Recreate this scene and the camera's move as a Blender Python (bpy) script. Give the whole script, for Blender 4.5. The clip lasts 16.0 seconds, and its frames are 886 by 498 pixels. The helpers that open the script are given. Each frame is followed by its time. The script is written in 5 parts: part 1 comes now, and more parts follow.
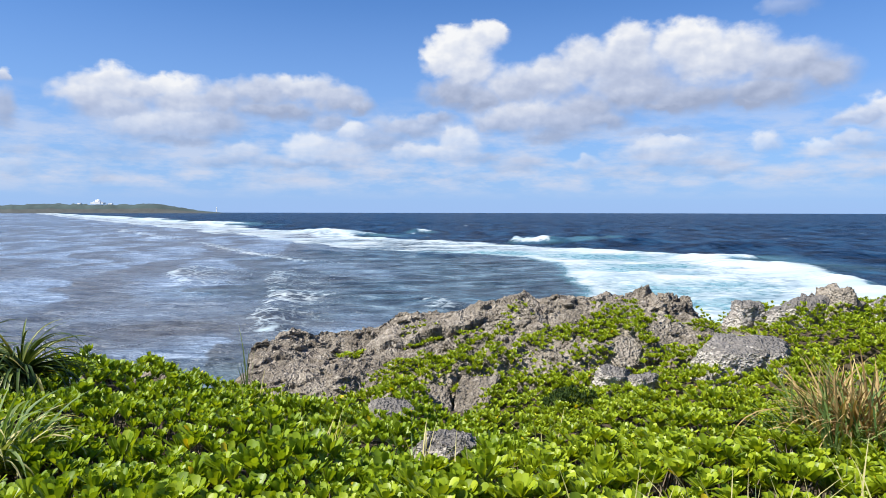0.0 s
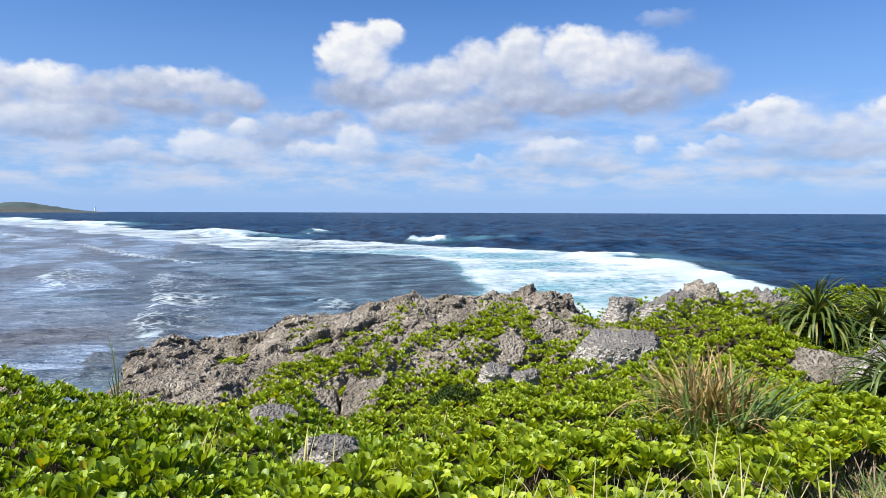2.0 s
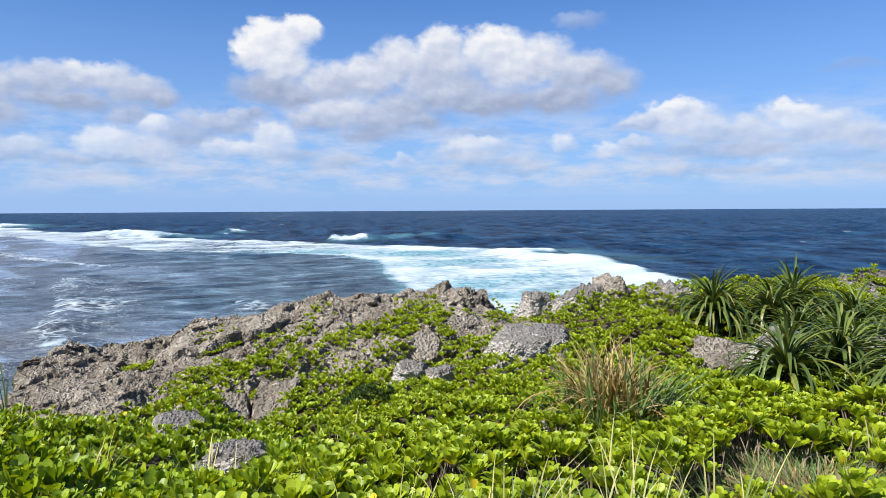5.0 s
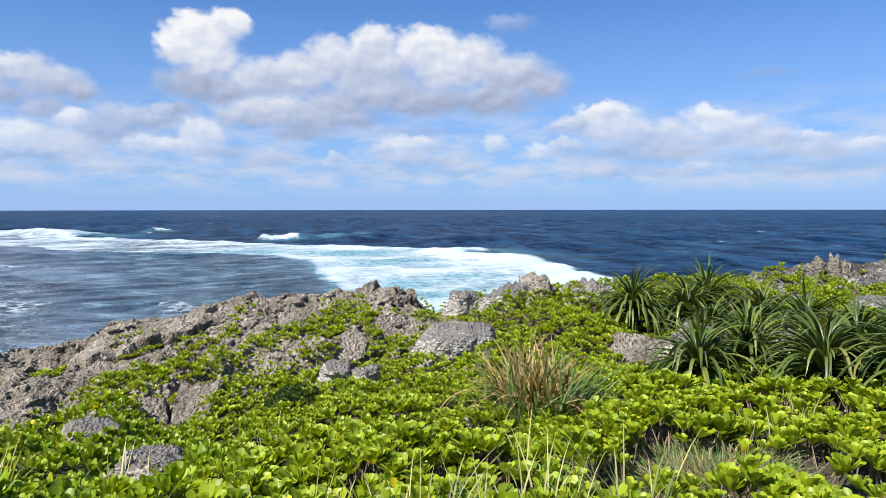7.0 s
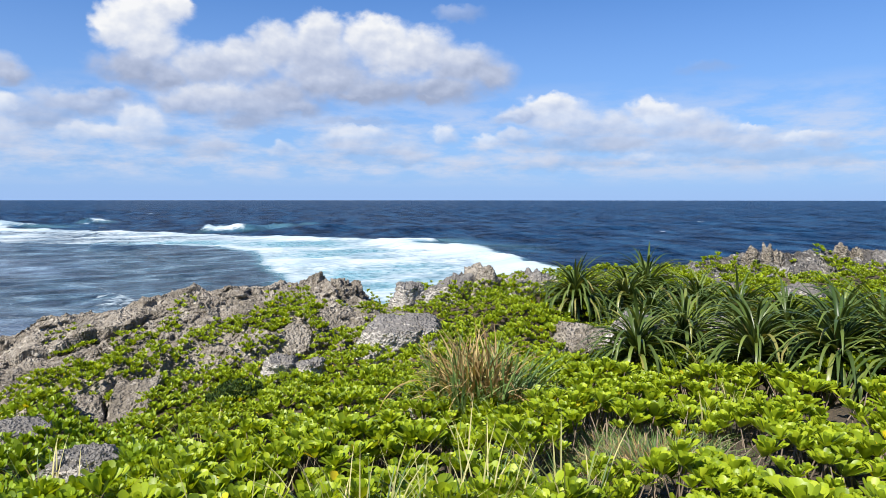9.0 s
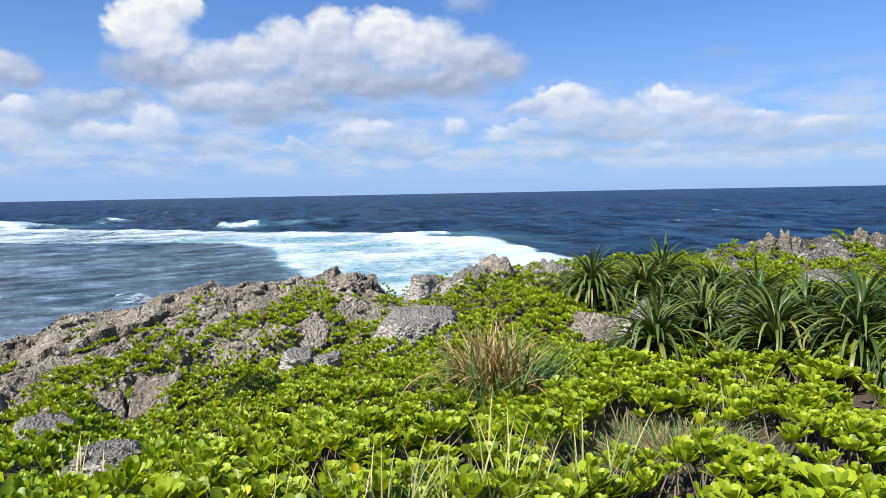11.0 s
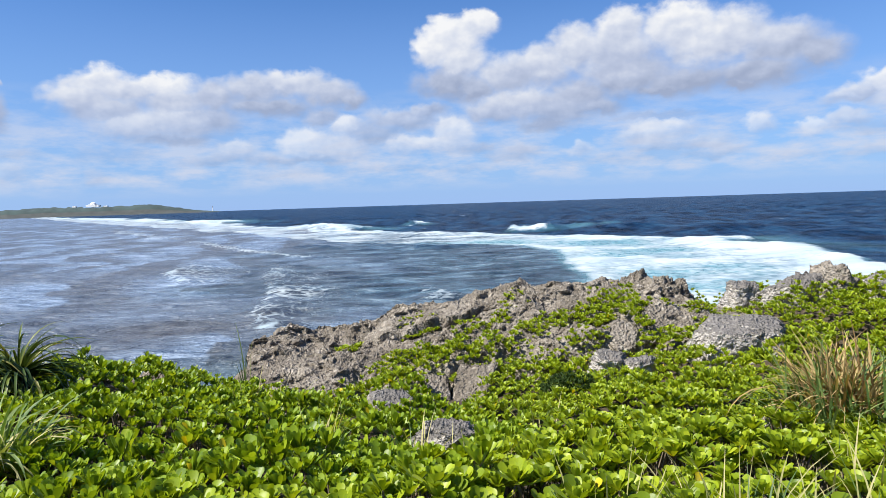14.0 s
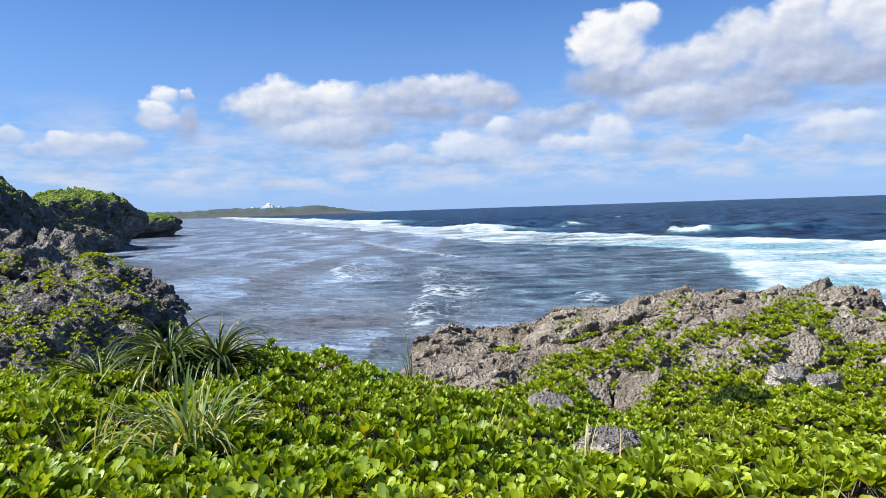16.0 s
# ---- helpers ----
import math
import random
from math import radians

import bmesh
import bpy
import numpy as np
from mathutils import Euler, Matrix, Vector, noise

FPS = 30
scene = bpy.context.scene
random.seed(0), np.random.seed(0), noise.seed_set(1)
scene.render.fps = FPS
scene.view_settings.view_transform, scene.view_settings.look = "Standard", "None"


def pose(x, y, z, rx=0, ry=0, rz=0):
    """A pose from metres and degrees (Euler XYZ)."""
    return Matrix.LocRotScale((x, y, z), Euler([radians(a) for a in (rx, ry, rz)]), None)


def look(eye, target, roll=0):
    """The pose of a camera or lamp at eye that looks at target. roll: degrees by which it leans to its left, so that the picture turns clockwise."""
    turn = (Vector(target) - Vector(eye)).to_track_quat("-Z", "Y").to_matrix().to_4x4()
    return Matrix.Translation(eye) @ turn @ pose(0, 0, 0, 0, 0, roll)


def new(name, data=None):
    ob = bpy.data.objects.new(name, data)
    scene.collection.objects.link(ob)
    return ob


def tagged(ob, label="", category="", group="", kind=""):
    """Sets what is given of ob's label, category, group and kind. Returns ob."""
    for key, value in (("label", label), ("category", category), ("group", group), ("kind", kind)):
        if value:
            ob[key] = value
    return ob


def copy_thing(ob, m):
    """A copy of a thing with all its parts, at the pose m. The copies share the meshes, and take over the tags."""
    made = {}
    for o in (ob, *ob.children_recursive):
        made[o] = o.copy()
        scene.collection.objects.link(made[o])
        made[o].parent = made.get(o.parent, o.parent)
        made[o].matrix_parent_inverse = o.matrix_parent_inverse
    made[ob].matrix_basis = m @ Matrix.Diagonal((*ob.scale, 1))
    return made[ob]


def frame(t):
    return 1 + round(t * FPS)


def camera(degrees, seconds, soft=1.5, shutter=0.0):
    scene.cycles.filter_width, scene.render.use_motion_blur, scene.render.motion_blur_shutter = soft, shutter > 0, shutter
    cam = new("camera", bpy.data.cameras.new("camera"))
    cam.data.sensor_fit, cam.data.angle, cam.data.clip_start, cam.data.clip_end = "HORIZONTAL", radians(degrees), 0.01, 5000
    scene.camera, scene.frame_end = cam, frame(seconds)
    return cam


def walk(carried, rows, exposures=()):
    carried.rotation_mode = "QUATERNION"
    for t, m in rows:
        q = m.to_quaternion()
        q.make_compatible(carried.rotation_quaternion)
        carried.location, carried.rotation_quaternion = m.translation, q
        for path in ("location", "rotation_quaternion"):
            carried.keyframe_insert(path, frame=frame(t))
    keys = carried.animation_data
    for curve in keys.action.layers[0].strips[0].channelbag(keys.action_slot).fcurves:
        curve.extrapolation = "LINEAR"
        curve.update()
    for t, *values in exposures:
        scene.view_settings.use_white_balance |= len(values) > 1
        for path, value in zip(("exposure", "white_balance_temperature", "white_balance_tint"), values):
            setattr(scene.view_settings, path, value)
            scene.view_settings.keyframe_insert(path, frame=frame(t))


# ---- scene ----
cam = camera(66.5, 16.0, soft=0.45)
PATH = [
    (0, (-0.0186, 0.0207, 6.1883), (-0.0185, 5.0132, 5.9154), 0.10),
    (0.5, (-0.0007, 0.0237, 6.1980), (0.1773, 5.0129, 5.9231), 0.16),
    (1, (0.0284, 0.0298, 6.2150), (0.4079, 5.0072, 5.9292), 0.40),
    (1.5, (0.0630, 0.0327, 6.2048), (0.6401, 4.9916, 5.9291), 0.31),
    (2, (0.0936, 0.0282, 6.2010), (0.8501, 4.9630, 5.9269), 0.18),
    (2.5, (0.1309, 0.0222, 6.1975), (1.0377, 4.9314, 5.9197), -0.05),
    (3, (0.1555, 0.0088, 6.1916), (1.1862, 4.8935, 5.9145), -0.12),
    (3.5, (0.1665, 0.0138, 6.1923), (1.2968, 4.8762, 5.9103), -0.24),
    (4, (0.1778, 0.0153, 6.1956), (1.3702, 4.8626, 5.9098), -0.36),
    (6.5, (0.2464, -0.0097, 6.1970), (1.8719, 4.7097, 5.9056), -0.10),
    (7, (0.2626, -0.0221, 6.1964), (2.0439, 4.6405, 5.9016), -0.06),
    (7.5, (0.2749, -0.0300, 6.2031), (2.2019, 4.5734, 5.8941), 0.05),
    (8, (0.2906, -0.0387, 6.1998), (2.3345, 4.5126, 5.8719), 0.01),
    (8.5, (0.3008, -0.0398, 6.2061), (2.4249, 4.4726, 5.8508), 0.05),
    (11, (0.2927, -0.0186, 6.1938), (2.3249, 4.5308, 5.7785), -1.09),
    (11.5, (0.2722, -0.0076, 6.1905), (2.1323, 4.6158, 5.7853), -1.35),
    (12, (0.2313, 0.0052, 6.1890), (1.8242, 4.7286, 5.7996), -1.57),
    (12.5, (0.1895, 0.0285, 6.1795), (1.4201, 4.8604, 5.8080), -1.61),
    (13, (0.1393, 0.0260, 6.1737), (0.9525, 4.9468, 5.8208), -1.64),
    (13.5, (0.0616, 0.0245, 6.1773), (0.4715, 4.9955, 5.8296), -1.76),
    (14, (0.0222, 0.0089, 6.1783), (0.0379, 4.9974, 5.8402), -1.80),
    (14.5, (-0.0121, 0.0041, 6.1877), (-0.3364, 4.9823, 5.8526), -1.72),
    (15, (-0.0357, -0.0251, 6.1991), (-0.6518, 4.9259, 5.8710), -1.70),
    (15.5, (-0.0593, -0.0506, 6.2113), (-0.9285, 4.8631, 5.8950), -1.81),
    (16, (-0.0653, -0.0787, 6.2173), (-1.1599, 4.7908, 5.9185), -1.89),
]
walk(cam, [(t, look(eye, target, roll)) for t, eye, target, roll in PATH], [(0, 0.95), (12.0, 0.95), (13.5, 0.93), (16, 0.99)])

# ---- world, sun, exposure ----
SUN_FROM = Vector((-0.80, -0.34, 1.02)).normalized()
SKY_STRENGTH, SUN_STRENGTH = 0.050, 5.0


def math_node(tree, op, a, b=None, c=None, clamp=False):
    n = tree.nodes.new("ShaderNodeMath")
    n.operation, n.use_clamp = op, clamp
    for i, v in enumerate((a, b, c)):
        if v is None:
            continue
        if isinstance(v, (int, float)):
            n.inputs[i].default_value = v
        else:
            tree.links.new(v, n.inputs[i])
    return n.outputs[0]


def vec_node(tree, op, a, b=None, c=None):
    n = tree.nodes.new("ShaderNodeVectorMath")
    n.operation = op
    for i, v in enumerate((a, b, c)):
        if v is None:
            continue
        if isinstance(v, (tuple, list)):
            n.inputs[i].default_value = v
        elif isinstance(v, (int, float)):
            n.inputs["Scale"].default_value = v
        else:
            tree.links.new(v, n.inputs[i])
    return n.outputs["Value"] if op in ("LENGTH", "DOT_PRODUCT", "DISTANCE") else n.outputs[0]


def mix_node(tree, fac, a, b, blend="MIX"):
    n = tree.nodes.new("ShaderNodeMix")
    n.data_type, n.blend_type = "RGBA", blend
    for slot, v in ((0, fac), (6, a), (7, b)):
        if isinstance(v, (int, float)):
            n.inputs[slot].default_value = v
        elif isinstance(v, tuple):
            n.inputs[slot].default_value = (*v, 1) if len(v) == 3 else v
        else:
            tree.links.new(v, n.inputs[slot])
    return n.outputs[2]


def noise_node(tree, coord, scale, detail=4.0, rough=0.55, distort=0.0, color=False):
    n = tree.nodes.new("ShaderNodeTexNoise")
    n.inputs["Scale"].default_value, n.inputs["Detail"].default_value = scale, detail
    n.inputs["Roughness"].default_value, n.inputs["Distortion"].default_value = rough, distort
    if coord is not None:
        tree.links.new(coord, n.inputs["Vector"])
    return n.outputs["Color" if color else "Fac"]


def ramp_node(tree, fac, stops, ease="LINEAR"):
    n = tree.nodes.new("ShaderNodeValToRGB")
    n.color_ramp.interpolation = ease
    while len(n.color_ramp.elements) < len(stops):
        n.color_ramp.elements.new(0.5)
    for e, (pos, col) in zip(n.color_ramp.elements, stops):
        e.position = pos
        e.color = (col, col, col, 1) if isinstance(col, (int, float)) else (*col, 1)
    tree.links.new(fac, n.inputs[0])
    return n.outputs[0]


# the cumulus, cloud by cloud: how dense it is, and its puffs by azimuth, elevation, half-width, half-height in degrees and how white they are
CLOUDS = []
# tower and great bank
CLOUDS.append((1.00, [(3.5, 14.5, 1.67, 1.14, 1.00), (4.5, 14.6, 0.88, 0.86, 1.00), (1.3, 13.4, 2.46, 1.72, 1.00), (0.1, 12.4, 1.67, 1.25, 0.95), (2.0, 11.5, 2.05, 1.62, 0.88), (1.1, 9.9, 2.72, 1.24, 0.42), (3.3, 9.3, 1.93, 1.05, 0.50), (6.1, 10.4, 2.88, 1.61, 0.66), (8.9, 10.8, 2.76, 1.59, 0.72), (11.6, 12.0, 2.16, 1.75, 0.78), (15.2, 13.4, 1.84, 1.43, 0.86), (14.6, 11.8, 3.58, 2.07, 0.70), (19.4, 13.1, 2.91, 1.72, 0.92), (21.5, 11.8, 3.34, 2.01, 0.86), (23.6, 12.0, 2.34, 1.80, 0.80)]))
# great bank, right
CLOUDS.append((1.00, [(26.8, 10.9, 3.02, 1.64, 0.62), (29.1, 10.1, 1.76, 1.21, 0.55), (25.0, 9.1, 3.58, 1.04, 0.45), (19.9, 9.1, 4.25, 1.11, 0.42), (15.6, 9.7, 3.98, 1.69, 0.56), (18.2, 8.4, 2.55, 0.52, 0.35), (23.9, 8.4, 1.65, 0.41, 0.35), (7.1, 8.0, 4.09, 1.32, 0.70), (9.9, 7.5, 3.09, 1.39, 0.55), (9.0, 6.3, 2.16, 0.51, 0.28), (4.3, 7.5, 1.92, 0.86, 0.60), (11.7, 8.4, 2.69, 1.29, 0.52), (13.2, 7.4, 1.83, 0.73, 0.50)]))
# left bank
CLOUDS.append((0.97, [(-27.4, 8.7, 2.17, 1.43, 0.75), (-25.9, 9.9, 1.73, 1.01, 0.88), (-24.2, 9.2, 2.01, 1.16, 0.80), (-21.8, 9.7, 2.42, 1.02, 0.97), (-20.9, 8.6, 2.44, 1.21, 0.70), (-18.1, 8.9, 2.15, 1.15, 0.60), (-23.6, 6.7, 2.69, 1.17, 0.76), (-20.2, 7.0, 3.41, 1.30, 0.72), (-21.1, 5.7, 2.85, 0.52, 0.32), (-17.9, 7.2, 1.70, 1.07, 0.50), (-15.0, 9.5, 2.58, 1.18, 0.60), (-11.8, 9.9, 3.11, 1.07, 0.78), (-9.0, 9.3, 2.19, 1.08, 0.62), (-7.1, 8.8, 1.25, 0.66, 0.50), (-13.7, 8.2, 3.52, 0.60, 0.40), (-25.5, 7.7, 2.47, 0.98, 0.60)]))
# middle bank
CLOUDS.append((0.90, [(-9.5, 7.5, 1.33, 0.71, 0.50), (-7.6, 6.6, 1.34, 0.90, 0.92), (-11.0, 5.2, 2.34, 1.31, 0.97), (-8.5, 4.7, 2.65, 1.09, 0.76), (-11.3, 4.0, 3.55, 0.33, 0.40), (-16.3, 4.8, 1.63, 0.81, 0.82), (-18.3, 4.0, 2.05, 0.53, 0.50), (-14.5, 4.1, 1.74, 0.55, 0.60), (-2.9, 7.1, 3.18, 0.86, 0.55), (-0.9, 7.6, 1.84, 0.62, 0.50), (1.4, 5.9, 2.02, 1.29, 0.92), (-0.5, 5.0, 3.17, 0.81, 0.92), (-2.9, 5.1, 1.73, 0.77, 0.85), (2.9, 4.7, 1.72, 0.53, 0.50), (-5.3, 6.1, 2.21, 0.95, 0.45)]))
# small ones
CLOUDS.append((0.85, [(18.4, 5.2, 2.71, 1.05, 0.88), (16.3, 5.0, 1.61, 0.71, 0.70), (21.8, 4.2, 1.52, 0.71, 0.65), (18.9, 4.0, 3.30, 0.48, 0.50), (25.2, 5.4, 1.21, 0.76, 0.95), (11.7, 4.2, 1.15, 0.51, 0.80), (21.9, 3.3, 2.35, 0.42, 0.50), (6.4, 4.0, 2.18, 0.61, 0.50), (31.2, 6.8, 1.69, 0.47, 0.70), (-32.9, 3.0, 1.33, 0.59, 0.85), (-26.7, 2.9, 0.81, 0.45, 0.50)]))
# thin ones
CLOUDS.append((0.40, [(26.4, 15.1, 1.72, 0.67, 0.55), (18.2, 6.4, 2.90, 0.31, 0.15), (15.3, 3.4, 4.32, 0.54, 0.50), (-25.5, 4.5, 2.47, 0.66, 0.50), (-31.8, 4.6, 1.87, 0.37, 0.50), (-13.2, 2.9, 2.77, 0.37, 0.60), (-4.8, 3.1, 4.30, 0.38, 0.60), (2.3, 3.0, 2.87, 0.38, 0.60), (27.8, 3.0, 2.33, 0.35, 0.60)]))
# left edge
CLOUDS.append((0.90, [(-32.8, 7.2, 0.87, 1.16, 0.40), (-32.8, 9.4, 0.44, 0.40, 0.75)]))
# right bank
CLOUDS.append((0.95, [(34.2, 7.8, 2.43, 0.93, 0.97), (34.8, 6.6, 2.70, 1.25, 0.86), (31.8, 7.0, 1.70, 0.66, 0.62), (36.9, 6.0, 2.20, 1.09, 0.76), (39.6, 5.8, 2.15, 1.16, 0.76), (42.3, 6.9, 2.10, 0.96, 0.97), (44.2, 5.9, 2.48, 1.19, 0.80), (46.7, 5.2, 2.41, 1.12, 0.70), (28.7, 4.9, 1.05, 0.76, 0.95), (31.0, 5.2, 1.80, 0.61, 0.70), (49.4, 5.5, 1.28, 0.36, 0.95), (49.8, 4.5, 2.71, 0.91, 0.66), (53.1, 4.7, 2.12, 0.49, 0.90), (54.8, 4.1, 1.39, 0.66, 0.62), (37.4, 4.5, 5.24, 0.68, 0.45)]))
# right bank, foot
CLOUDS.append((0.75, [(42.6, 3.5, 2.78, 0.43, 0.82), (36.5, 3.0, 5.95, 0.55, 0.50), (45.9, 4.2, 4.02, 0.75, 0.55), (49.8, 3.3, 5.57, 0.71, 0.48), (55.0, 3.0, 2.05, 0.51, 0.50)]))
# right wisp
CLOUDS.append((0.30, [(46.2, 10.2, 1.77, 0.37, 0.15)]))
# left of the bay
CLOUDS.append((0.90, [(-34.5, 9.4, 0.98, 0.68, 0.97), (-35.2, 8.2, 1.02, 0.88, 0.92), (-34.7, 7.4, 1.53, 0.51, 0.70), (-45.1, 6.2, 0.95, 0.72, 0.78), (-41.6, 6.3, 1.24, 0.54, 0.97), (-40.2, 5.7, 2.21, 0.59, 0.72), (-37.5, 5.7, 1.35, 0.69, 0.68), (-43.4, 5.2, 2.10, 0.49, 0.62), (-32.5, 3.1, 1.56, 0.69, 0.80)]))
# left haze
CLOUDS.append((0.45, [(-42.0, 4.9, 5.56, 0.34, 0.50), (-32.0, 4.6, 0.61, 0.39, 0.50), (-41.0, 3.8, 2.18, 0.43, 0.40), (-26.2, 2.7, 0.82, 0.37, 0.40)]))


def cloud_field():
    """How deep a direction lies inside the clouds (below 1: inside a puff), and how white, how dense and how high in its puff it is there."""
    g = bpy.data.node_groups.new("cloud_field", "ShaderNodeTree")
    g.interface.new_socket("Angles", in_out="INPUT", socket_type="NodeSocketVector")
    for key in ("Depth", "White", "Dense", "Height"):
        g.interface.new_socket(key, in_out="OUTPUT", socket_type="NodeSocketFloat")
    a, b = g.nodes.new("NodeGroupInput"), g.nodes.new("NodeGroupOutput")
    total = looks = heights = None
    for dense, puffs in CLOUDS:
        for az, el, ra, re, white in puffs:
            v = vec_node(g, "MULTIPLY_ADD", a.outputs[0], (1 / ra, 1 / re, 0), (-az / ra, -el / re, 0))
            d = vec_node(g, "LENGTH", v)
            w = math_node(g, "POWER", math_node(g, "ADD", d, 0.3), -6.0)
            up = vec_node(g, "DOT_PRODUCT", v, (-0.30, 1.0, 0.0))
            mine = vec_node(g, "SCALE", (white, dense, 1.0), None)
            g.links.new(w, mine.node.inputs["Scale"])
            total = d if total is None else math_node(g, "SMOOTH_MIN", total, d, 0.30)
            looks = mine if looks is None else vec_node(g, "ADD", looks, mine)
            heights = math_node(g, "MULTIPLY", w, up) if heights is None else math_node(g, "MULTIPLY_ADD", w, up, heights)
    sep = g.nodes.new("ShaderNodeSeparateXYZ")
    g.links.new(looks, sep.inputs[0])
    g.links.new(total, b.inputs[0])
    for k, value in ((1, sep.outputs[0]), (2, sep.outputs[1]), (3, heights)):
        g.links.new(math_node(g, "DIVIDE", value, sep.outputs[2]), b.inputs[k])
    return g


def make_world():
    world = bpy.data.worlds.new("sky")
    world.use_nodes = True
    scene.world = world
    t = world.node_tree
    t.nodes.clear()
    out, back, coord = (t.nodes.new(k) for k in ("ShaderNodeOutputWorld", "ShaderNodeBackground", "ShaderNodeTexCoord"))
    sky = t.nodes.new("ShaderNodeTexSky")
    sky.sky_type, sky.sun_disc = "NISHITA", False
    sky.sun_elevation = math.asin(SUN_FROM.z)
    sky.sun_rotation = math.atan2(SUN_FROM.x, SUN_FROM.y)
    sky.air_density, sky.dust_density, sky.ozone_density, sky.altitude = 1.0, 0.35, 2.5, 0
    way = coord.outputs["Generated"]
    sep = t.nodes.new("ShaderNodeSeparateXYZ")
    t.links.new(way, sep.inputs[0])
    x, y, z = sep.outputs
    flat = math_node(t, "SQRT", math_node(t, "ADD", math_node(t, "MULTIPLY", x, x), math_node(t, "MULTIPLY", y, y)))
    az = math_node(t, "MULTIPLY", math_node(t, "ARCTAN2", x, y), 180 / math.pi)
    el = math_node(t, "MULTIPLY", math_node(t, "ARCTAN2", z, flat), 180 / math.pi)
    comb = t.nodes.new("ShaderNodeCombineXYZ")
    t.links.new(az, comb.inputs[0])
    t.links.new(el, comb.inputs[1])
    angles = comb.outputs[0]
    # billows: the angles bent by three sizes of noise
    stretched = vec_node(t, "MULTIPLY", angles, (1.0, 1.3, 0.0))
    bend = vec_node(t, "SUBTRACT", noise_node(t, stretched, 0.40, 2.0, 0.5, 0.0, True), (0.5, 0.5, 0.5))
    curl = vec_node(t, "SUBTRACT", noise_node(t, stretched, 1.15, 4.0, 0.55, 0.2, True), (0.5, 0.5, 0.5))
    bent = vec_node(t, "MULTIPLY_ADD", bend, (2.0, 1.3, 0.0), angles)
    bent = vec_node(t, "MULTIPLY_ADD", curl, (0.85, 0.8, 0.0), bent)
    n = t.nodes.new("ShaderNodeGroup")
    n.node_tree = cloud_field()
    t.links.new(bent, n.inputs[0])
    fine = noise_node(t, stretched, 0.8, 5.0, 0.5)
    billow = noise_node(t, stretched, 0.42, 3.0, 0.5)
    lit_side = noise_node(t, vec_node(t, "ADD", stretched, (-0.35, 0.6, 0.0)), 0.42, 3.0, 0.5)
    depth = math_node(t, "SUBTRACT", n.outputs["Depth"], math_node(t, "MULTIPLY", math_node(t, "SUBTRACT", fine, 0.5), 0.6))
    # sunlit heads have firm edges, the grey undersides melt away
    white = math_node(t, "MULTIPLY_ADD", math_node(t, "MINIMUM", math_node(t, "MAXIMUM", n.outputs["Height"], -1.2), 1.2), 0.27, math_node(t, "SUBTRACT", n.outputs["White"], 0.19))
    firm = math_node(t, "MULTIPLY_ADD", white, -0.40, 0.68)
    fade = t.nodes.new("ShaderNodeMapRange")
    fade.interpolation_type = "SMOOTHSTEP"
    t.links.new(depth, fade.inputs["Value"])
    t.links.new(math_node(t, "ADD", firm, 1.0), fade.inputs["From Min"])
    t.links.new(math_node(t, "SUBTRACT", 1.0, firm), fade.inputs["From Max"])
    fade = math_node(t, "MULTIPLY", fade.outputs[0], n.outputs["Dense"])
    relief = math_node(t, "MULTIPLY", math_node(t, "SUBTRACT", billow, lit_side), 0.7)
    bright = math_node(t, "ADD", white, relief, clamp=True)
    shade = ramp_node(t, bright, [(0.12, (3.7, 4.4, 6.2)), (0.42, (5.2, 5.9, 7.7)), (0.68, (7.2, 7.7, 8.9)), (0.92, (9.6, 9.7, 9.9))])
    haze = ramp_node(t, math_node(t, "DIVIDE", el, 20.0), [(0.0, 0.15), (0.18, 0.5), (0.42, 1.0)])
    skycol = mix_node(t, 1.0, sky.outputs[0], SKY_TINT, "MULTIPLY")
    low = ramp_node(t, math_node(t, "DIVIDE", el, 20.0), [(0.0, 0.85), (0.25, 0.55), (0.8, 0.12), (1.0, 0.0)])
    skycol = mix_node(t, low, skycol, (3.8, 5.7, 9.8))
    # thin veil of far cumulus near the horizon
    veil = ramp_node(t, noise_node(t, vec_node(t, "MULTIPLY", angles, (0.5, 1.7, 0.0)), 0.42, 5.0, 0.6), [(0.40, 0.0), (0.62, 0.80)])
    band = ramp_node(t, math_node(t, "DIVIDE", el, 20.0), [(0.05, 0.0), (0.13, 1.0), (0.30, 0.7), (0.48, 0.0)])
    skycol = mix_node(t, math_node(t, "MULTIPLY", veil, band), skycol, (6.8, 7.3, 8.7))
    colour = mix_node(t, math_node(t, "MULTIPLY", fade, haze), skycol, shade)
    t.links.new(colour, back.inputs[0])
    back.inputs[1].default_value = SKY_STRENGTH
    t.links.new(back.outputs[0], out.inputs[0])


SKY_TINT = (0.50, 0.91, 1.45)
make_world()
sun_data = bpy.data.lights.new("sun", "SUN")
sun_data.energy, sun_data.angle, sun_data.color = SUN_STRENGTH, radians(0.53), (1.0, 0.955, 0.88)
sun = new("sun", sun_data)
sun.matrix_world = look(SUN_FROM * 50, (0, 0, 0))


# ---- numbers: smooth random fields ----
def lattice(ix, iy, iz):
    h = (ix * 374761393 + iy * 668265263 + iz * 2147483647 + 1013904223) & 0xFFFFFFFF
    h = ((h ^ (h >> 13)) * 1274126177) & 0xFFFFFFFF
    h = ((h ^ (h >> 16)) * 2246822519) & 0xFFFFFFFF
    return ((h ^ (h >> 15)) & 0xFFFF) / 65535.0


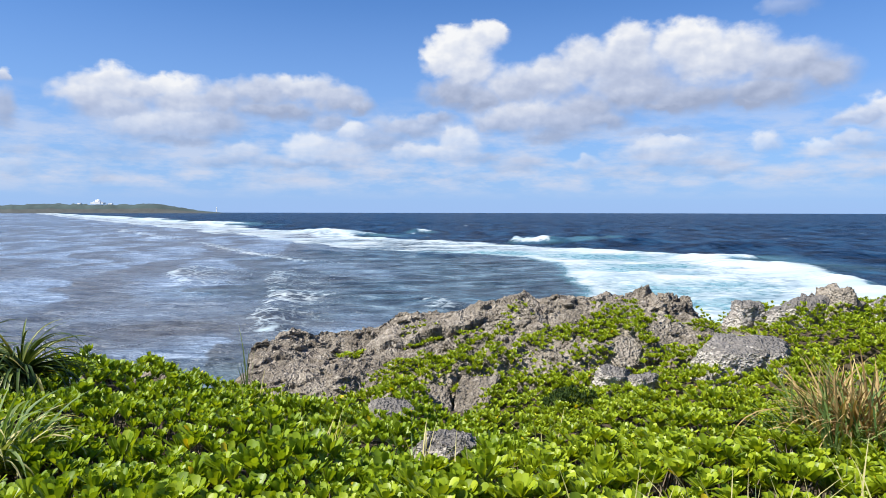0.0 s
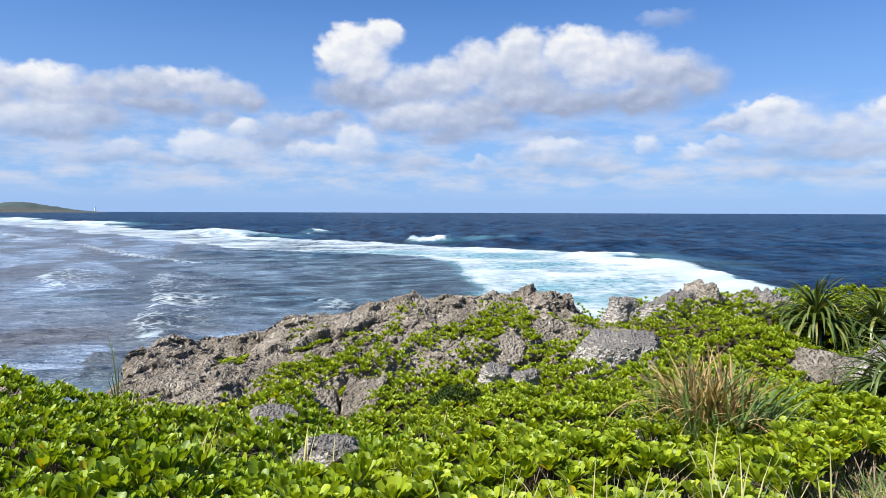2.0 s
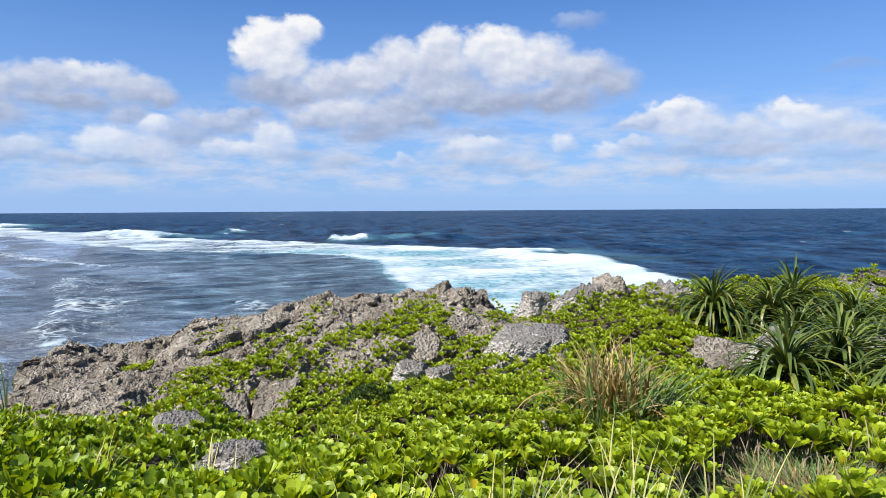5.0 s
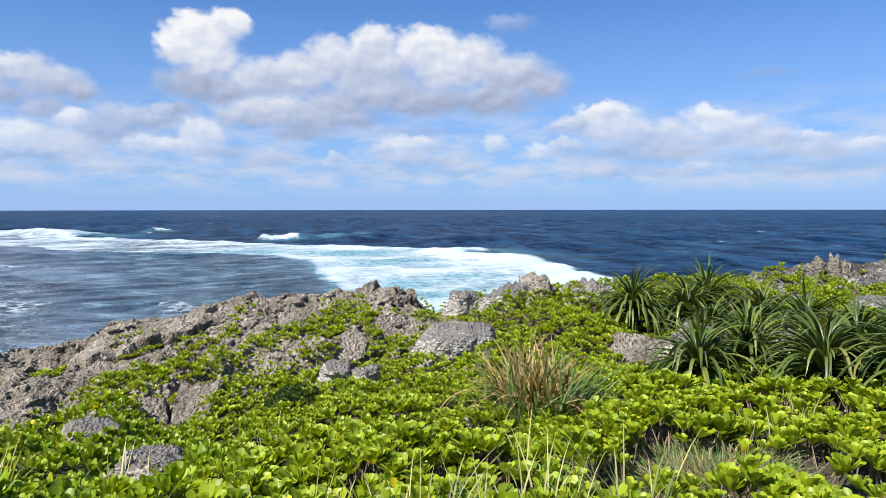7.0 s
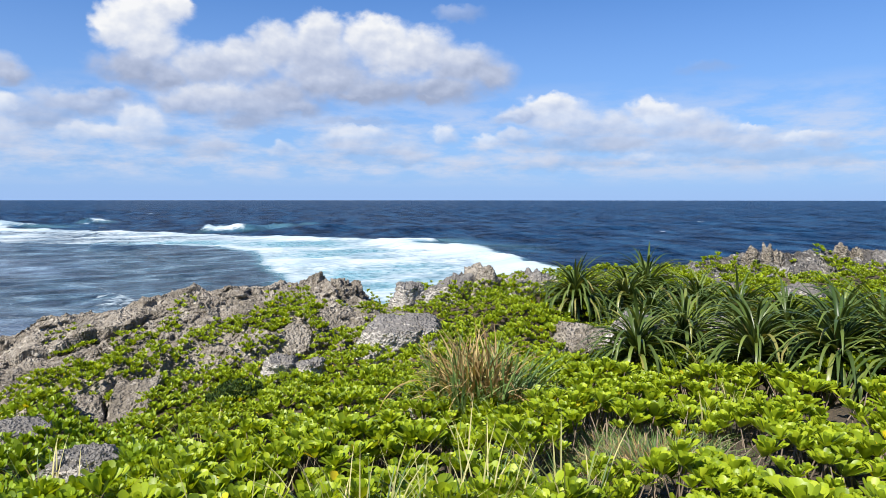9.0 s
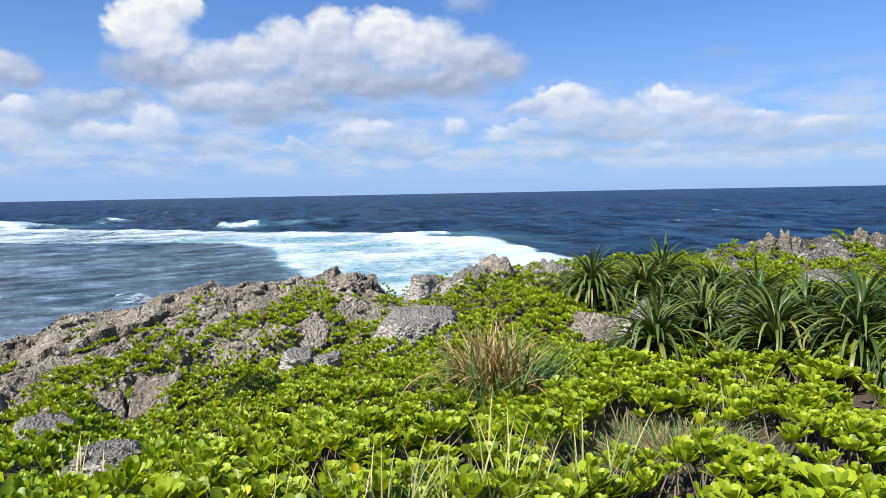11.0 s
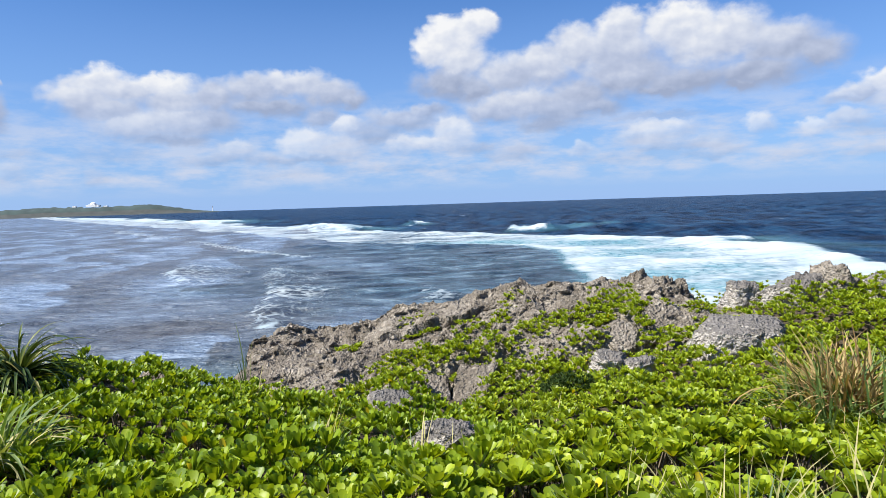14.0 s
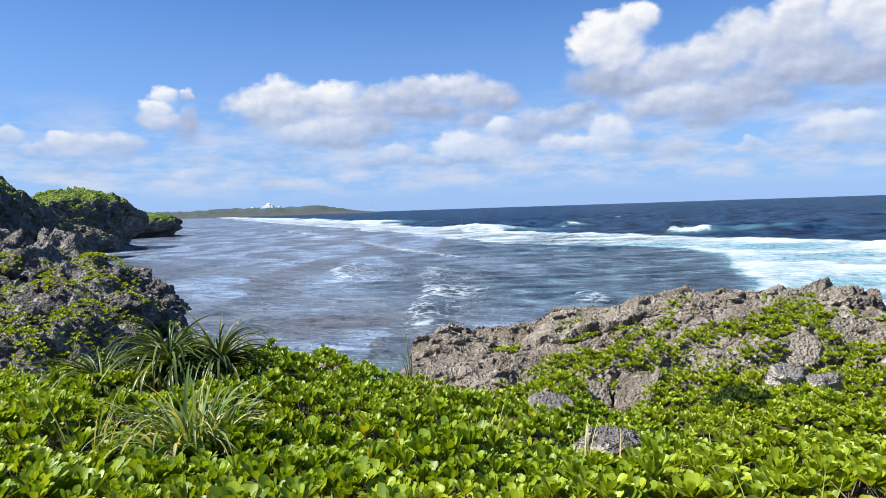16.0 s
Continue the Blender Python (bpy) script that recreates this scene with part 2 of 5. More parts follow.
def vnoise(x, y, z=0.0):
    """Smooth random values from -1 to 1, one for each place."""
    x, y, z = np.broadcast_arrays(np.asarray(x, float), np.asarray(y, float), np.asarray(z, float))
    xi, yi, zi = np.floor(x).astype(np.int64), np.floor(y).astype(np.int64), np.floor(z).astype(np.int64)
    fx, fy, fz = x - xi, y - yi, z - zi
    fx, fy, fz = (f * f * f * (f * (f * 6 - 15) + 10) for f in (fx, fy, fz))
    total = 0.0
    for dx in (0, 1):
        for dy in (0, 1):
            for dz in (0, 1):
                w = (fx if dx else 1 - fx) * (fy if dy else 1 - fy) * (fz if dz else 1 - fz)
                total = total + w * lattice(xi + dx, yi + dy, zi + dz)
    return total * 2 - 1


def fbm(x, y, z=0.0, octaves=4, gain=0.5, ridged=False):
    total, amp, k = 0.0, 1.0, 1.0
    for i in range(octaves):
        v = vnoise(x * k + 17.3 * i, y * k + 9.1 * i, np.asarray(z) * k + 5.7 * i)
        total = total + amp * ((1 - 2 * np.abs(v)) if ridged else v)
        amp, k = amp * gain, k * 2.03
    return total


def cells(x, y, z, seed=0):
    """Distance to the nearest of the points strewn one to a unit cell."""
    xi, yi, zi = np.floor(x).astype(np.int64), np.floor(y).astype(np.int64), np.floor(z).astype(np.int64)
    best = np.full(np.shape(x), 9.0)
    for dx in (-1, 0, 1):
        for dy in (-1, 0, 1):
            for dz in (-1, 0, 1):
                cx, cy, cz = xi + dx, yi + dy, zi + dz
                px = cx + lattice(cx + seed, cy, cz)
                py = cy + lattice(cx, cy + 71 + seed, cz)
                pz = cz + lattice(cx, cy, cz + 131 + seed)
                best = np.minimum(best, np.sqrt((px - x) ** 2 + (py - y) ** 2 + (pz - z) ** 2))
    return best


def smooth(a, b, v):
    v = np.clip((np.asarray(v, float) - a) / (b - a), 0, 1)
    return v * v * (3 - 2 * v)


# ---- materials ----
def material(name):
    m = bpy.data.materials.new(name)
    m.use_nodes = True
    t = m.node_tree
    return m, t, t.nodes["Principled BSDF"], t.nodes["Material Output"]


def bump(t, bsdf, height, strength, distance):
    n = t.nodes.new("ShaderNodeBump")
    n.inputs["Strength"].default_value, n.inputs["Distance"].default_value = strength, distance
    t.links.new(height, n.inputs["Height"])
    t.links.new(n.outputs[0], bsdf.inputs["Normal"])


def place(t):
    return t.nodes.new("ShaderNodeNewGeometry").outputs["Position"]


def rock_material(name, dark, mid, light, size=1.0, brown=(0.20, 0.155, 0.11), crust=None):
    m, t, b, _ = material(name)
    p = place(t)
    big = noise_node(t, p, 1.3 / size, 5, 0.6, 0.4)
    fine = noise_node(t, p, 14 / size, 8, 0.68)
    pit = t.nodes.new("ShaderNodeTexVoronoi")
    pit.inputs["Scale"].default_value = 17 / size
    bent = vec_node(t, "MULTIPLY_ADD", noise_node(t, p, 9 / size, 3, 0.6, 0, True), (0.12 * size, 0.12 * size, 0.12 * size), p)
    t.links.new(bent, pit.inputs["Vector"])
    col = ramp_node(t, math_node(t, "ADD", math_node(t, "MULTIPLY", big, 0.55), math_node(t, "MULTIPLY", fine, 0.45)), [(0.30, dark), (0.48, mid), (0.66, light)])
    stain = ramp_node(t, noise_node(t, p, 2.6 / size, 4, 0.65), [(0.48, 0.0), (0.68, 0.65)])
    col = mix_node(t, stain, col, brown)
    pale = ramp_node(t, noise_node(t, p, 6.0 / size, 5, 0.7, 0.6), [(0.56, 0.0), (0.64, 0.85)])
    col = mix_node(t, pale, col, light)
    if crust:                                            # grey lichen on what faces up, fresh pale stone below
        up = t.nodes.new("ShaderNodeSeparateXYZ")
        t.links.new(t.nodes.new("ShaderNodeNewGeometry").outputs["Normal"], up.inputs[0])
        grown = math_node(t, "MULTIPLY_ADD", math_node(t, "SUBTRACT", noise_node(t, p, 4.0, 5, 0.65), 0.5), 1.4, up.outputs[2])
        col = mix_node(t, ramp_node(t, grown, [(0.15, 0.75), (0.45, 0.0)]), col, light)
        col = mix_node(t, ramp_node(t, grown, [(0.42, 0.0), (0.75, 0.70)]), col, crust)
    # shade in the pits is put into the colour, on top of the bump
    pit_shade = ramp_node(t, pit.outputs["Distance"], [(0.06, 0.75), (0.30, 0.0)])
    col = mix_node(t, pit_shade, col, tuple(0.55 * v for v in dark))
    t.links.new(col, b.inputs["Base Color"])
    b.inputs["Roughness"].default_value = 0.95
    b.inputs["Specular IOR Level"].default_value = 0.2
    h = math_node(t, "ADD", math_node(t, "MULTIPLY", fine, 0.8), math_node(t, "MULTIPLY", pit.outputs["Distance"], 1.0))
    bump(t, b, h, 1.0, 0.075 * size)
    return m


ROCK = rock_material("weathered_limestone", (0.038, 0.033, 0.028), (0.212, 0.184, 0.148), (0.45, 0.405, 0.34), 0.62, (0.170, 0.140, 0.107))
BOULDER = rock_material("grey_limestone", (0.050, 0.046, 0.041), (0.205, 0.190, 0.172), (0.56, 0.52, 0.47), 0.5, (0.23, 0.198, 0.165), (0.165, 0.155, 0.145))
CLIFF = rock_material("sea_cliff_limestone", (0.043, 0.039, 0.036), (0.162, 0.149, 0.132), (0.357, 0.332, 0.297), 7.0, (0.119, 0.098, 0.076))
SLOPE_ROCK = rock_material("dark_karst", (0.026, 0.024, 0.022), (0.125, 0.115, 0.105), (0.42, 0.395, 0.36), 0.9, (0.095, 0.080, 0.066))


def leaf_material(name, ramp, dead=None, rough=0.32, shine=0.5, through_light=0.35, veins=0.0):
    m, t, b, out = material(name)
    geo = t.nodes.new("ShaderNodeNewGeometry")
    info = t.nodes.new("ShaderNodeObjectInfo")
    pick = math_node(t, "FRACT", math_node(t, "ADD", geo.outputs["Random Per Island"], info.outputs["Random"]))
    col = ramp_node(t, pick, ramp)
    mottled = noise_node(t, geo.outputs["Position"], 35, 3, 0.6)
    col = mix_node(t, math_node(t, "MULTIPLY", mottled, 0.35), col, ramp[0][1])
    patch = ramp_node(t, noise_node(t, geo.outputs["Position"], 1.1, 3, 0.5), [(0.40, 0.0), (0.66, 0.30)])
    col = mix_node(t, patch, col, ramp[len(ramp) // 2][1])
    if dead:
        col = mix_node(t, ramp_node(t, pick, [(0.990, 0.0), (0.993, 1.0)], "CONSTANT"), col, dead)
    t.links.new(col, b.inputs["Base Color"])
    b.inputs["Roughness"].default_value = rough
    b.inputs["Specular IOR Level"].default_value = shine
    trans = t.nodes.new("ShaderNodeBsdfTranslucent")
    glow = mix_node(t, 1.0, col, (1.6, 1.45, 0.5), "MULTIPLY")
    t.links.new(glow, trans.inputs[0])
    mix = t.nodes.new("ShaderNodeMixShader")
    mix.inputs[0].default_value = through_light
    t.links.new(b.outputs[0], mix.inputs[1])
    t.links.new(trans.outputs[0], mix.inputs[2])
    t.links.new(mix.outputs[0], out.inputs[0])
    return m


NAUPAKA = leaf_material("naupaka_leaf", [(0.0, (0.092, 0.146, 0.008)), (0.35, (0.194, 0.270, 0.011)), (0.75, (0.306, 0.386, 0.015)), (1.0, (0.41, 0.468, 0.027))], (0.60, 0.47, 0.02), 0.44, 0.34, 0.32)
LUSH = leaf_material("lush_naupaka_leaf", [(0.0, (0.076, 0.134, 0.008)), (0.35, (0.156, 0.242, 0.011)), (0.75, (0.258, 0.350, 0.016)), (1.0, (0.37, 0.45, 0.03))], (0.60, 0.47, 0.02), 0.44, 0.34, 0.32)
DARK_LEAF = leaf_material("dark_shrub_leaf", [(0.0, (0.016, 0.034, 0.009)), (0.6, (0.034, 0.062, 0.013)), (1.0, (0.060, 0.090, 0.018))], None, 0.6, 0.12, 0.2)
PANDANUS = leaf_material("pandanus_leaf", [(0.0, (0.020, 0.042, 0.010)), (0.5, (0.052, 0.088, 0.018)), (0.9, (0.160, 0.200, 0.045)), (1.0, (0.26, 0.21, 0.07))], None, 0.38, 0.32, 0.16)
GREEN_BLADE = leaf_material("green_grass_blade", [(0.0, (0.055, 0.110, 0.034)), (0.6, (0.135, 0.21, 0.058)), (1.0, (0.26, 0.305, 0.105))], None, 0.5, 0.3, 0.3)
STRAW = leaf_material("dry_grass_blade", [(0.0, (0.14, 0.088, 0.036)), (0.5, (0.34, 0.232, 0.098)), (1.0, (0.56, 0.45, 0.22))], None, 0.7, 0.2, 0.2)
PALE_BLADE = leaf_material("pale_grass_stalk", [(0.0, (0.28, 0.28, 0.10)), (0.5, (0.42, 0.40, 0.18)), (1.0, (0.55, 0.48, 0.26))], None, 0.6, 0.2, 0.3)


def plain(name, colour, rough=0.8, scale=20.0, vary=0.35, height=0.0):
    m, t, b, _ = material(name)
    p = place(t)
    n = noise_node(t, p, scale, 5, 0.6)
    t.links.new(mix_node(t, n, tuple(c * (1 - vary) for c in colour), tuple(min(1, c * (1 + vary)) for c in colour)), b.inputs["Base Color"])
    b.inputs["Roughness"].default_value = rough
    if height:
        bump(t, b, n, 0.7, height)
    return m


TWIG = plain("woody_stem", (0.17, 0.13, 0.09), 0.85, 40, 0.4, 0.004)
WHITE_PAINT = plain("white_paint", (0.80, 0.80, 0.79), 0.6, 0.2, 0.06)
LAMP_GLASS = plain("dark_lantern", (0.10, 0.11, 0.12), 0.3, 1.0, 0.1)
# blue haze of distance is mixed into the scrub's green
HAZY_GREEN = plain("hazy_scrub", (0.034, 0.056, 0.052), 0.95, 0.012, 0.75)
FAR_ROCK = plain("far_cliff", (0.055, 0.062, 0.058), 0.95, 0.05, 0.6)


def cliff_top_material(name, least):
    """Bare karst on the steep sides, scrub where the rock lies flat enough to hold soil."""
    m = CLIFF.copy()
    m.name = name
    t = m.node_tree
    b = t.nodes["Principled BSDF"]
    rock = b.inputs["Base Color"].links[0].from_socket
    geo = t.nodes.new("ShaderNodeNewGeometry")
    sep = t.nodes.new("ShaderNodeSeparateXYZ")
    t.links.new(geo.outputs["Normal"], sep.inputs[0])
    high = t.nodes.new("ShaderNodeSeparateXYZ")
    t.links.new(geo.outputs["Position"], high.inputs[0])
    grow = math_node(t, "ADD", sep.outputs[2], math_node(t, "MULTIPLY", math_node(t, "SUBTRACT", noise_node(t, geo.outputs["Position"], 0.35, 5, 0.65), 0.5), 1.1))
    grow = math_node(t, "MULTIPLY", ramp_node(t, grow, [(least, 0.0), (least + 0.12, 1.0)]), math_node(t, "GREATER_THAN", high.outputs[2], 2.8))
    tint = noise_node(t, geo.outputs["Position"], 1.2, 6, 0.7)
    green = ramp_node(t, tint, [(0.30, (0.035, 0.06, 0.012)), (0.5, (0.11, 0.17, 0.022)), (0.68, (0.23, 0.29, 0.04))])
    t.links.new(mix_node(t, grow, rock, green), b.inputs["Base Color"])
    return m


CLIFF_TOP = cliff_top_material("scrubby_sea_cliff", 0.60)
NEAR_CLIFF = cliff_top_material("ivied_sea_cliff", 0.66)

SLOPE_CLIFF = cliff_top_material("bare_sea_cliff", 0.95)


def soil_material():
    m, t, b, _ = material("soil_and_litter")
    p = place(t)
    fine = noise_node(t, p, 60, 6, 0.7)
    big = noise_node(t, p, 2.2, 4, 0.6)
    col = ramp_node(t, math_node(t, "ADD", math_node(t, "MULTIPLY", fine, 0.6), math_node(t, "MULTIPLY", big, 0.4)), [(0.32, (0.025, 0.02, 0.012)), (0.52, (0.085, 0.062, 0.038)), (0.70, (0.22, 0.165, 0.10))])
    t.links.new(col, b.inputs["Base Color"])
    b.inputs["Roughness"].default_value = 0.95
    bump(t, b, fine, 1.0, 0.03)
    return m


SOIL = soil_material()


def sea_material():
    m, t, b, out = material("sea_water")
    p = place(t)
    kinds = {}
    for key in ("foam", "deep", "teal", "sand", "weed", "sheet", "lacy", "wave"):
        a = t.nodes.new("ShaderNodeAttribute")
        a.attribute_type, a.attribute_name = "GEOMETRY", key
        kinds[key] = a.outputs["Fac"]
    # the reef flat under shallow water: brown weed, lavender sky sheen painted over it in sheets, clear blue-grey water
    # further out
    stretch = vec_node(t, "MULTIPLY", p, (0.55, 1.0, 1.0))
    weed = ramp_node(t, noise_node(t, stretch, 0.11, 7, 0.66, 0.8), [(0.34, (0.072, 0.098, 0.138)), (0.48, (0.095, 0.116, 0.150)), (0.60, (0.082, 0.085, 0.093)), (0.74, (0.125, 0.124, 0.128))])
    brown = ramp_node(t, noise_node(t, vec_node(t, "MULTIPLY", p, (0.3, 1.0, 1.0)), 0.9, 7, 0.68, 0.5), [(0.36, (0.025, 0.027, 0.032)), (0.50, (0.080, 0.088, 0.103)), (0.66, (0.175, 0.208, 0.250))])
    # the lavender of the reflected sky, as a colour of the water sheets
    sky_sheen = ramp_node(t, noise_node(t, vec_node(t, "MULTIPLY", p, (0.22, 1.0, 1.0)), 1.3, 7, 0.66, 0.3), [(0.36, (0.080, 0.114, 0.170)), (0.50, (0.172, 0.232, 0.325)), (0.68, (0.31, 0.39, 0.50))])
    weed = mix_node(t, kinds["sheet"], mix_node(t, 0.5, weed, brown), sky_sheen)
    # dark and light wave lines are painted into the clear water's ramp
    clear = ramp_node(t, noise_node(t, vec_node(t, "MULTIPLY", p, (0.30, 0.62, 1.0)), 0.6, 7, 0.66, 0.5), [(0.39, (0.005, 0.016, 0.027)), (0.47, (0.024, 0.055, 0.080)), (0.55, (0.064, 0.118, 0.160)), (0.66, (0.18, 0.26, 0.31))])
    patch = ramp_node(t, noise_node(t, stretch, 0.05, 5, 0.6, 0.8), [(0.40, 0.0), (0.62, 0.55)])
    clear = mix_node(t, patch, clear, (0.075, 0.105, 0.135))
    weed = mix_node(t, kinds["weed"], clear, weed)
    # shaded wave faces, darkened in the colour
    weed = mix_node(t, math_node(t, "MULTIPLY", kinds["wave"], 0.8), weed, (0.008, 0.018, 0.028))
    shallow = mix_node(t, kinds["sand"], weed, (0.052, 0.090, 0.092))
    swell = noise_node(t, vec_node(t, "MULTIPLY", p, (0.5, 1.0, 1.0)), 0.035, 6, 0.65)
    chop = noise_node(t, vec_node(t, "MULTIPLY", p, (0.45, 1.0, 1.0)), 0.35, 6, 0.65)
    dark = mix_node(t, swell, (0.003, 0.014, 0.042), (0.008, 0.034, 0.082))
    # shaded and sky-lit wave faces are painted into the deep water's colour
    wave_shading = noise_node(t, vec_node(t, "MULTIPLY", p, (1.0, 0.5, 1.0)), 0.15, 8, 0.80, 0.2)
    dark = mix_node(t, ramp_node(t, wave_shading, [(0.435, 1.0), (0.492, 0.0)]), dark, (0.0008, 0.005, 0.016))
    dark = mix_node(t, ramp_node(t, wave_shading, [(0.508, 0.0), (0.575, 0.85)]), dark, (0.020, 0.066, 0.130))
    # light and dark sides of small ripples, multiplied into the colour
    ripple_shading = ramp_node(t, noise_node(t, vec_node(t, "MULTIPLY", p, (0.7, 0.85, 1.0)), 0.35, 8, 0.80, 0.2), [(0.40, 0.50), (0.5, 0.95), (0.60, 1.40)])
    shallow = mix_node(t, math_node(t, "MULTIPLY_ADD", kinds["weed"], -0.6, 1.0), shallow, ripple_shading, "MULTIPLY")
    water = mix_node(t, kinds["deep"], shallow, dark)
    water = mix_node(t, kinds["teal"], water, (0.16, 0.37, 0.43))
    # foam broken up by two sizes of noise and drawn out into lace
    lace = noise_node(t, p, 1.1, 7, 0.68, 0.6)
    patches = noise_node(t, vec_node(t, "MULTIPLY", p, (0.7, 1.0, 1.0)), 0.2, 4, 0.6, 0.5)
    web = t.nodes.new("ShaderNodeTexVoronoi")
    web.feature = "DISTANCE_TO_EDGE"
    web.inputs["Scale"].default_value = 0.9
    warped = vec_node(t, "MULTIPLY_ADD", noise_node(t, p, 0.8, 4, 0.6, 0, True), (1.6, 1.6, 0.0), p)
    t.links.new(warped, web.inputs["Vector"])
    net = ramp_node(t, web.outputs["Distance"], [(0.0, 0.42), (0.16, 0.0), (0.5, 0.0)])
    level = math_node(t, "ADD", kinds["foam"], math_node(t, "ADD", math_node(t, "MULTIPLY", math_node(t, "SUBTRACT", lace, 0.5), ramp_node(t, kinds["foam"], [(0.55, 1.25), (0.80, 0.55)])), math_node(t, "MULTIPLY", math_node(t, "SUBTRACT", patches, 0.5), 0.5)))
    level = math_node(t, "ADD", level, math_node(t, "MULTIPLY", math_node(t, "SUBTRACT", net, 0.18), kinds["lacy"]))
    white = ramp_node(t, level, [(0.42, 0.0), (0.58, 0.45), (0.80, 1.0)])
    col = mix_node(t, white, water, mix_node(t, ramp_node(t, patches, [(0.35, 0.0), (0.6, 1.0)]), (0.30, 0.385, 0.44), (0.415, 0.47, 0.50)))
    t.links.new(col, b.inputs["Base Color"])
    rough = mix_node(t, white, mix_node(t, kinds["deep"], (0.24, 0.24, 0.24), (0.34, 0.34, 0.34)), (0.9, 0.9, 0.9))
    t.links.new(rough, b.inputs["Roughness"])
    spec = mix_node(t, white, mix_node(t, kinds["deep"], (0.16, 0.16, 0.16), (0.03, 0.03, 0.03)), (0.05, 0.05, 0.05))
    t.links.new(spec, b.inputs["Specular IOR Level"])
    ripple = noise_node(t, vec_node(t, "MULTIPLY", p, (0.5, 1.0, 1.0)), 1.6, 5, 0.62)
    height = math_node(t, "ADD", math_node(t, "MULTIPLY", ripple, 0.35), math_node(t, "MULTIPLY", chop, 1.6))
    bump(t, b, height, 1.0, 1.1)
    t.links.new(math_node(t, "MULTIPLY_ADD", white, -0.85, 1.0), b.inputs["Normal"].links[0].from_node.inputs["Strength"])
    return m


SEA = sea_material()


# ---- building helpers ----
def mesh_from(name, verts, faces, mat=None, shade=True):
    me = bpy.data.meshes.new(name)
    me.from_pydata(np.asarray(verts, float).tolist() if isinstance(verts, np.ndarray) else verts, [], faces.tolist() if isinstance(faces, np.ndarray) else faces)
    if mat:
        me.materials.append(mat)
    if shade:
        me.polygons.foreach_set("use_smooth", [True] * len(me.polygons))
    me.update()
    return me


def quick_mesh(name, verts, quads, mat, shade=True):
    """A mesh of many quads or triangles from arrays, the fast way."""
    me = bpy.data.meshes.new(name)
    verts, quads = np.asarray(verts, np.float32), np.asarray(quads, np.int32)
    k = quads.shape[1]
    me.vertices.add(len(verts))
    me.vertices.foreach_set("co", verts.ravel())
    me.loops.add(quads.size)
    me.loops.foreach_set("vertex_index", quads.ravel())
    me.polygons.add(len(quads))
    me.polygons.foreach_set("loop_start", np.arange(len(quads), dtype=np.int32) * k)
    me.polygons.foreach_set("use_smooth", np.full(len(quads), shade))
    me.materials.append(mat)
    me.update(calc_edges=True)
    return me


def part(name, data, parent, label="", m=None):
    ob = new(name, data)
    ob.parent = parent
    if m is not None:
        ob.matrix_basis = m
    if label:
        ob["label"] = label
    return ob


def grid_quads(rows, cols):
    i = np.arange((rows - 1) * (cols - 1))
    r, c = i // (cols - 1), i % (cols - 1)
    a = r * cols + c
    return np.stack([a, a + 1, a + cols + 1, a + cols], 1)


def empty(name, x, y, z):
    ob = new(name)
    ob.empty_display_size = 0.1
    ob.location = (x, y, z)
    return ob


# ---- the sea: one sheet to the horizon ----
OUTER_Y = [30, 50, 62, 70, 80, 90, 100, 125, 140, 190, 257, 337, 878, 5000]
OUTER_X = [28, 35, 38.5, 40.5, 41.5, 39.5, 35, 20, 4, -29, -74, -108, -465, -3000]
INNER_Y = [30, 40, 52, 62, 84, 96, 106, 114, 148, 240, 850, 5000]
INNER_X = [8, 9, 10.5, 12, 15, 10.5, 2, -14, -35, -93, -485, -3100]


